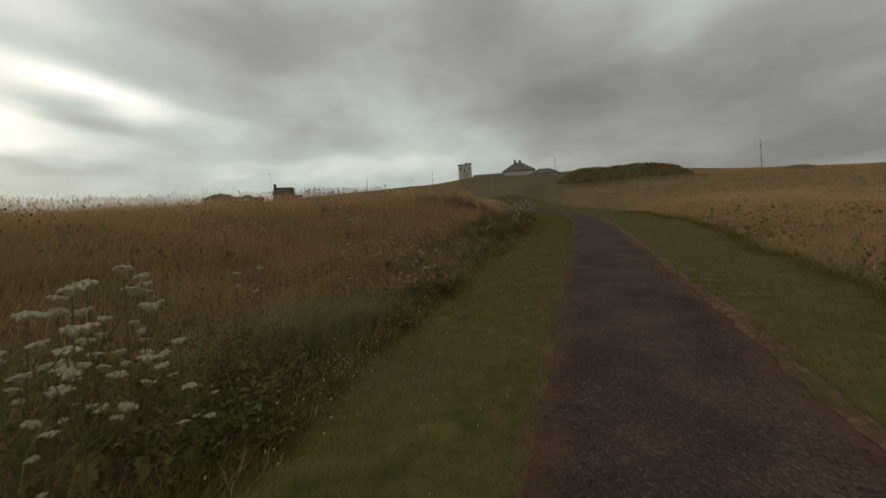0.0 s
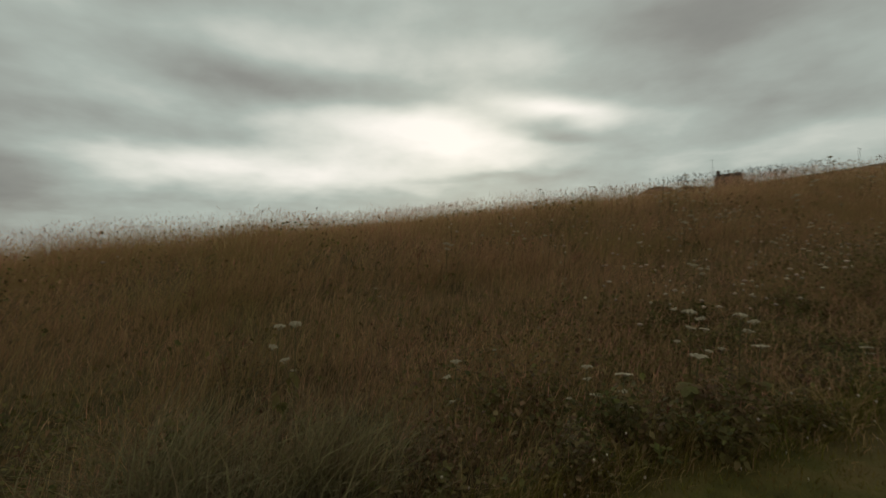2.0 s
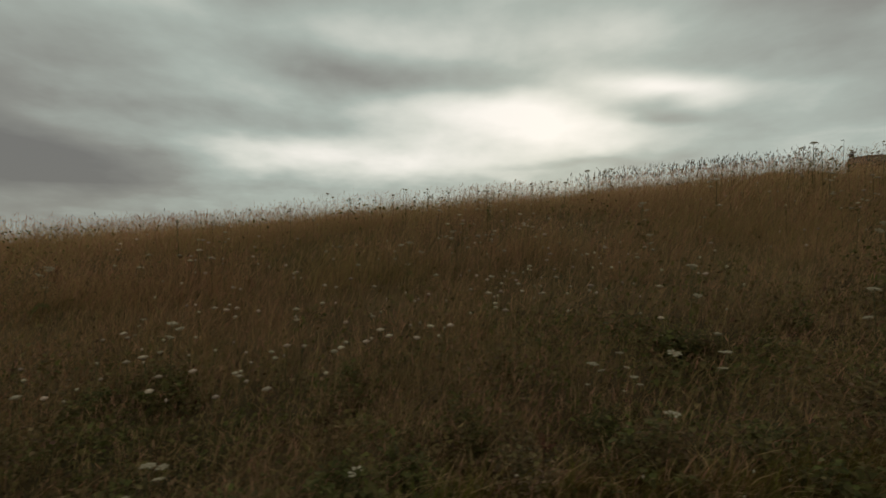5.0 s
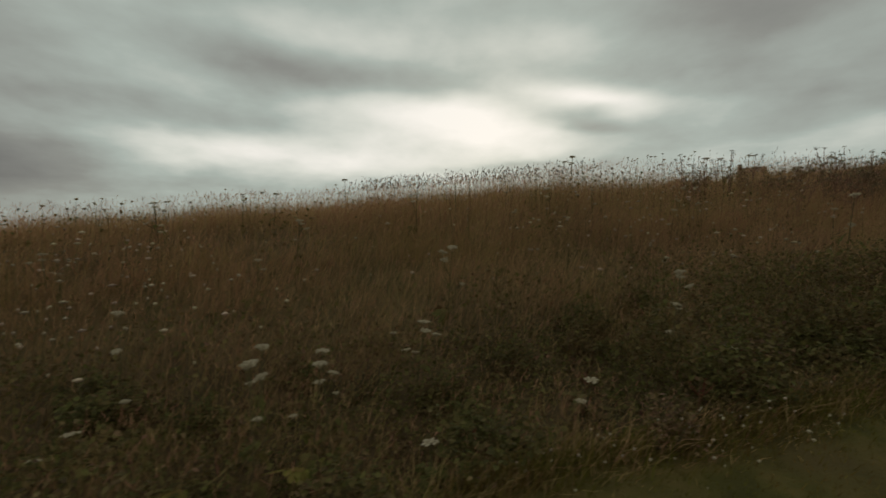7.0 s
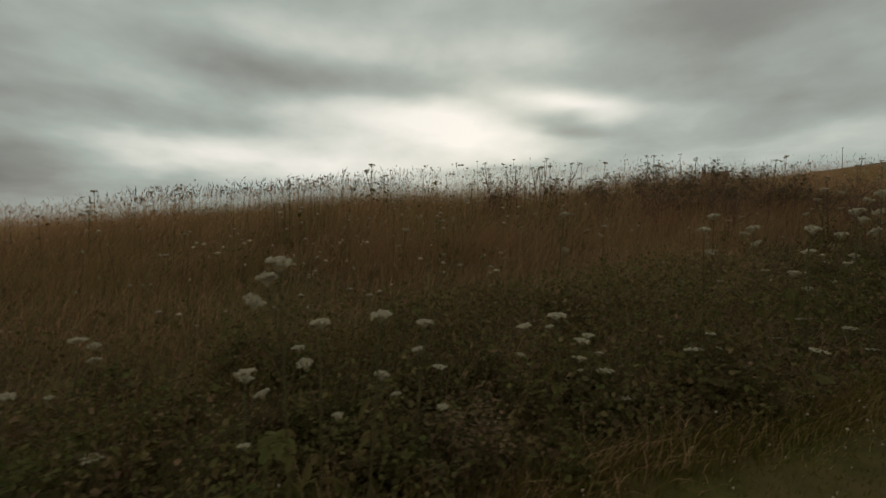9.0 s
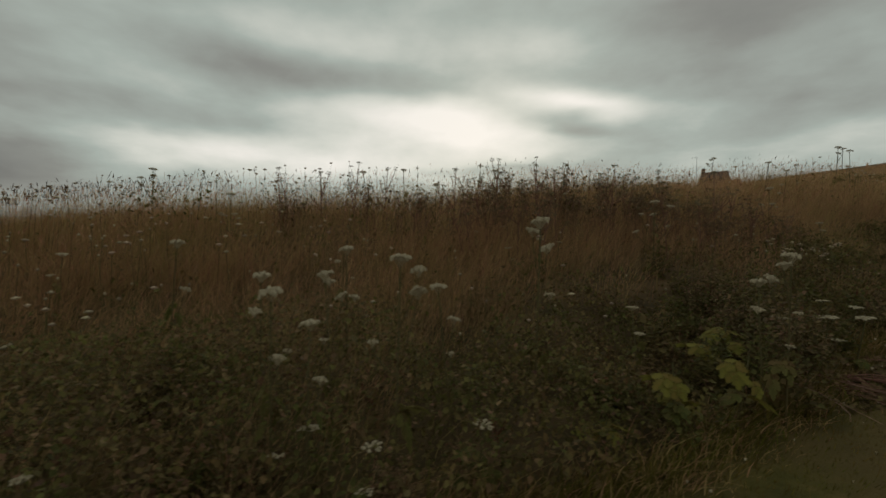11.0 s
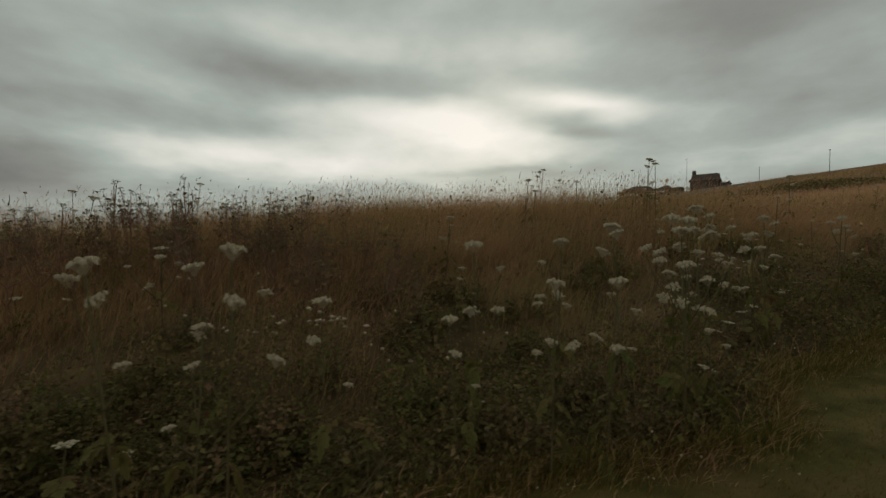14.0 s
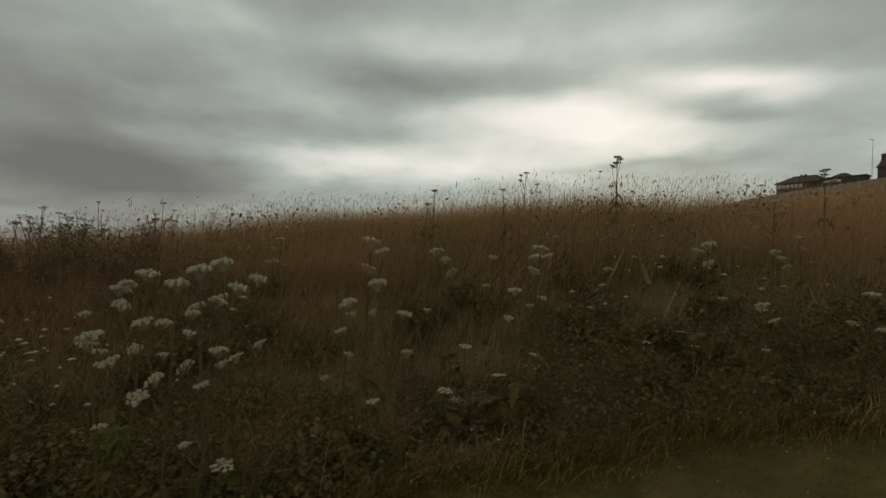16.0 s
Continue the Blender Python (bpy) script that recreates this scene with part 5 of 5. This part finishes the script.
def small_flowers():
    """Daisies and clover heads low at the meadow's edge and in the verge."""
    s = Soup()
    y = np.concatenate([RNG.uniform(0.5, 46, 330), RNG.normal(4.7, 0.9, 240), RNG.normal(19.0, 0.7, 130), RNG.uniform(1, 45, 600)])
    x = edge_left(y) + np.concatenate([RNG.normal(0.06, 0.17, 700), RNG.uniform(0.1, 1.7, 600)])
    lift = np.concatenate([np.abs(RNG.normal(0.13, 0.08, 700)), RNG.uniform(0.03, 0.06, 600)])
    size = np.concatenate([RNG.uniform(0.006, 0.011, 700), RNG.uniform(0.003, 0.006, 600)])
    keep = RNG.uniform(0, 1, len(x)) < 0.35 + 0.65 * (patchy(x, y, 0.9, 3.0) > 0.55)
    x, y, lift, size = x[keep], y[keep], lift[keep], size[keep]
    p = on_ground(x, y)
    p[:, 2] += lift
    n = len(x)
    ang = np.arange(6) * np.pi / 3
    rim = np.stack([np.cos(ang), np.sin(ang), -0.3 + 0 * ang], 1)[None] * (size[:, None] * RNG.uniform(0.8, 1.2, (n, 6)))[..., None]
    v = np.concatenate([(p + np.stack([0 * size, 0 * size, size * 0.5], 1))[:, None], p[:, None] + rim, p[:, None] - [[[0, 0, 0.02]]]], 1)
    loops = []
    for j in range(6):
        j2 = (j + 1) % 6
        loops += [0, 1 + j, 1 + j2, 7, 1 + j2, 1 + j]
    s.add(v, loops, [3] * 12, np.full(8, 0.8))
    tagged(new("daisies", s.mesh("daisies", DAISY)), "small white daisies and clover low in the grass", "daisies", kind="stuff")


def loose_stones():
    n = 7000
    y = 1.5 + 12.5 * RNG.uniform(0, 1, n) ** 1.4
    x = gravel_left(y) + (gravel_right(y) - gravel_left(y)) * RNG.uniform(0.01, 0.99, n)
    p = on_ground(x, y, 0.042)
    r = RNG.uniform(0.004, 0.011, n)
    d = np.array([[1, 0, 0], [-1, 0, 0], [0, 1, 0], [0, -1, 0], [0, 0, 0.7], [0, 0, -0.7]])
    v = p[:, None] + (d[None] + RNG.normal(0, 0.25, (n, 6, 3))) * r[:, None, None]
    s = Soup()
    s.add(v, [0, 2, 4, 2, 1, 4, 1, 3, 4, 3, 0, 4, 2, 0, 5, 1, 2, 5, 3, 1, 5, 0, 3, 5], [3] * 8, np.full(6, 0.5))
    tagged(new("loose_gravel", s.mesh("loose_gravel", STONES)), "loose purple-grey stones on the path", "gravel", kind="stuff")


meadow_plants()
far_umbels()
DOCKS = [dock(31), dock(32), dock(33)]
for k in range(44):
    y = PLANT_RNG.uniform(2, 44)
    x = float(edge_left(y)) - 0.3 - 5 * PLANT_RNG.uniform() ** 1.5
    plant(DOCKS[k % 3], x, y, PLANT_RNG.uniform(0.6, 0.95) * float(stand(x, y)) * 1.1, 8)

def seeding_stand(seed, stems, wide):
    """A dense branched stand one metre high: many thin forked stems with flat heads, buds and shrivelled leaves near the top."""
    r = np.random.default_rng(seed)
    root = new("seeding_plant")
    st, lf, hd = Soup(), Soup(), Soup()
    buds, leaves = [], []
    for k in range(stems):
        a, d = r.uniform(0, 6.28), wide * math.sqrt(r.uniform(0, 1))
        top = np.array([d * math.cos(a), d * math.sin(a), r.uniform(0.6, 1.0) * (1.0 - 0.25 * (d / wide) ** 2)])
        tube(st, arc((0.35 * top[0], 0.35 * top[1], -0.04), top, 0.3), 0.006, 0.003, 4)
        for j in range(r.integers(2, 5)):
            foot = top * r.uniform(0.7, 0.95)
            b = r.uniform(0, 6.28)
            end = foot + np.array([0.11 * math.cos(b), 0.11 * math.sin(b), r.uniform(0.05, 0.17)]) * r.uniform(0.5, 1.2)
            tube(st, arc(foot, end, 0.5, 4), 0.003, 0.0018, 3)
            w = r.uniform(0.014, 0.042)
            n = int(8 + 500 * w)
            c = end + np.stack([r.normal(0, w, n), r.normal(0, w, n), r.normal(0, 0.007, n)], 1)
            buds.append(c)
        n = int(r.integers(3, 7))
        leaves.append(top * r.uniform(0.78, 1.0, (n, 1)) + r.normal(0, 0.03, (n, 3)))
    c = np.concatenate(buds)
    hd.add(c[:, None] + r.normal(0, 0.0075, (len(c), 3, 3)), [0, 1, 2], [3], np.full((1, 3), 0.5))
    c = np.concatenate(leaves)
    leaf_bits(lf, c, r.uniform(0.02, 0.07, len(c)), 0.7)
    put("stem", st.mesh("stem", DRY), root)
    tagged(put("seed_head", hd.mesh("seed_head", FLOWER_OLD), root), kind="stuff")
    put("foliage", lf.mesh("foliage", LEAF_DEAD), root)
    return tagged(root, "tangled brown seeding plant standing above the ridge grass", "seeding plant", "seeding plants on the ridge")


STANDS = [seeding_stand(71, 9, 0.20), seeding_stand(72, 14, 0.30), seeding_stand(73, 6, 0.14)]
HERBS = [herb(41, 7, True), herb(42, 8, False), herb(43, 6, False)]
for k, (x, y, tall) in enumerate(SKYLINE):
    r = PLANT_RNG
    tall = min(tall, 1.6) * (1.0 if y < 33 else 0.75)
    plant(KINDS_OLD[k % 3], x, y, tall * r.uniform(0.8, 1.0), 7, 1.0)
    plant(KINDS_OLD[(k + 1) % 3], x + r.normal(0, 0.5), y + r.normal(0, 0.5), tall * r.uniform(0.66, 0.9), 8, 1.1)
    for j in range(2 if 29 < y < 33.5 else 1):
        plant(STANDS[(k + j) % 3], x + r.normal(0, 0.3), y + r.normal(0, 0.3), tall * r.uniform(0.66, 0.87), 5, 1.0)
    for kind in (HERBS[k % 3], HERBS[(k + 1) % 3], DOCKS[k % 3]):
        plant(kind, x + r.uniform(-0.7, 0.5), y + r.uniform(-0.4, 0.4), tall * r.uniform(0.40, 0.66), 8, 0.9)
for k, (x, y, tall) in enumerate(((-6.39, 29.11, 1.44), (-6.39, 29.59, 1.53), (-6.51, 29.98, 1.30), (-7.39, 28.82, 1.27), (-7.66, 30.17, 1.51), (-7.40, 29.40, 1.37), (-8.47, 30.75, 1.48))):
    plant(KINDS_OLD[k % 3], x, y, tall, 4, 0.8)
    plant(LEAFY[k % 3], x + 0.1, y - 0.1, tall * 0.72, 6, 1.0)
for k in range(84):
    y = PLANT_RNG.uniform(19, 46) if k % 4 else PLANT_RNG.uniform(2, 20)
    x = float(edge_left(y)) - 0.1 - 2.8 * PLANT_RNG.uniform() ** 1.6
    plant(HERBS[k % 3], x, y, PLANT_RNG.uniform(0.55, 1.0) * float(stand(x, y)) * 1.2, 9, 1.1)
for k in range(40):
    y = PLANT_RNG.uniform(5.5, 22)
    x = float(edge_left(y)) - 0.05 - 0.9 * PLANT_RNG.uniform() ** 1.4
    plant(HERBS[1 + k % 2], x, y, PLANT_RNG.uniform(0.3, 0.55), 14, 1.3)
tussock(-3.0, 4.1, 0.85, 0.9, 950, "coarse grey-green tussock grass at the meadow's edge")
tussock(-2.85, 5.0, 0.6, 0.75, 900, "coarse grey-green tussock grass at the meadow's edge")
tussock(-3.2, 30.7, 0.3, 0.6, 160, "tall green grass clump behind broken stalks")
tussock(-2.7, 33.2, 0.4, 0.45, 140, "green grass clump under flowering hogweed")
stalk_pile(-2.78, 30.15)


def litter(x, y, wide, n):
    """Dead leaves and stems lying on trampled ground."""
    r, a = wide * np.sqrt(RNG.uniform(0, 1, n)), RNG.uniform(0, 2 * np.pi, n)
    s = Soup()
    p = on_ground(x + r * np.cos(a) * 0.6, y + 1.3 * r * np.sin(a), 0.01)
    p[:, 2] += RNG.uniform(0, 0.09, n) * (1 - r / wide)
    leaf_bits(s, p, RNG.uniform(0.02, 0.06, n), 0.35)
    tagged(new("leaf_litter", s.mesh("leaf_litter", LEAF_DEAD)), "withered brown leaves lying among broken stalks", "leaf litter", kind="stuff")


litter(-2.65, 30.3, 1.0, 4200)
for x, y, tall in ((-2.25, 28.7, 1.05), (-2.3, 21.0, 0.6)):
    plant(KIND_YELLOW, x, y, tall, 4, 0.85)


def bush(seed, wide, tall, count, leaf=0.034, stems=26, dead=False):
    """A low rounded stand of leafy stems."""
    r = np.random.default_rng(seed)
    root = new("leafy_bush")
    st, lf = Soup(), Soup()
    ends = []
    for k in range(stems):
        a, d = r.uniform(0, 6.28), wide * math.sqrt(r.uniform(0, 1))
        top = np.array([d * math.cos(a), d * math.sin(a), tall * (1.05 - 0.7 * (d / wide) ** 2) * r.uniform(0.75, 1.1)])
        tube(st, arc((0.4 * top[0], 0.4 * top[1], -0.03), top, 0.4), 0.004, 0.0015, 4)
        ends.append(top)
    ends = np.array(ends)
    pick = ends[r.integers(0, len(ends), count)]
    t = r.uniform(0.25, 1.02, count)[:, None]
    c = pick * np.concatenate([0.4 + 0.6 * t, 0.4 + 0.6 * t, t], 1) + r.normal(0, 0.035, (count, 3))
    c[:, 2] = np.maximum(c[:, 2], 0.03)
    leaf_bits(lf, c, leaf * r.uniform(0.5, 1.6, count), 0.6)
    put("stem", st.mesh("stem", STEM), root)
    put("foliage", lf.mesh("foliage", LEAF_DEAD if dead else LEAF), root)
    return tagged(root, "low withered brown bush at the meadow's edge" if dead else "low dark-green leafy bush at the meadow's edge", "bush", "leafy bushes along the verge")


BUSHES = [bush(61, 0.34, 0.5, 760, 0.038, 18), bush(62, 0.42, 0.42, 900, 0.038, 20), bush(63, 0.28, 0.55, 620, 0.034, 22, True)]
BIG_BUSHES = [bush(64, 0.55, 1.0, 2600, 0.039, 36), bush(65, 0.45, 1.05, 2000, 0.035, 40, True)]
BUSH_SPOTS = [
    (0.15, 2.69, 0.90), (0.50, 2.31, 1.10), (0.20, 3.47, 0.80), (0.80, 3.18, 1.10), (0.15, 5.49, 0.80), (0.60, 5.78, 1.00), (1.30, 4.05, 1.10), (1.00, 6.75, 1.10), (0.10, 6.55, 0.95), (0.20, 7.13, 1.10),
    (0.10, 7.62, 1.00), (0.35, 8.00, 1.10), (0.05, 8.29, 0.70), (0.15, 9.35, 0.70), (0.20, 10.32, 0.85), (0.10, 11.09, 0.80), (0.30, 11.86, 0.90), (0.10, 12.73, 0.80), (0.25, 13.60, 0.90), (0.10, 14.37, 0.80),
    (0.30, 15.43, 0.95), (0.20, 16.78, 0.90), (0.35, 17.75, 1.00), (0.10, 18.91, 0.90), (0.40, 19.97, 1.10), (0.30, 22.28, 1.20), (0.50, 24.50, 1.30), (0.30, 26.24, 1.20), (0.30, 29.33, 2.40), (0.30, 29.91, 2.80),
    (0.35, 30.58, 3.00), (0.70, 30.20, 3.10), (0.90, 30.97, 2.90), (1.30, 30.49, 3.10), (0.60, 31.84, 1.70), (0.50, 33.09, 1.30), (0.70, 36.37, 1.50), (0.80, 37.82, 1.50)]
for k, (u, y, size) in enumerate(BUSH_SPOTS):
    if size < 1.15:
        plant(BUSHES[k % 3], float(edge_left(y)) - u, y, size, 5, 1.0)
    else:
        plant(BIG_BUSHES[k % 2], float(edge_left(y)) - u, y, size * 0.48, 6, 1.0)
for k in range(124):
    y = PLANT_RNG.uniform(9, 24) if k % 3 == 0 else PLANT_RNG.uniform(21, 46)
    u = 0.15 + (3.6 if y > 24 else 2.5) * PLANT_RNG.uniform() ** 1.2
    plant(BUSHES[k % 3], float(edge_left(y)) - u, y, PLANT_RNG.uniform(1.2, 1.75) * float(stand(-3, y)) * min(1.0, 0.65 + 0.3 * u), 8, PLANT_RNG.uniform(0.95, 1.25))
small_flowers()
loose_stones()
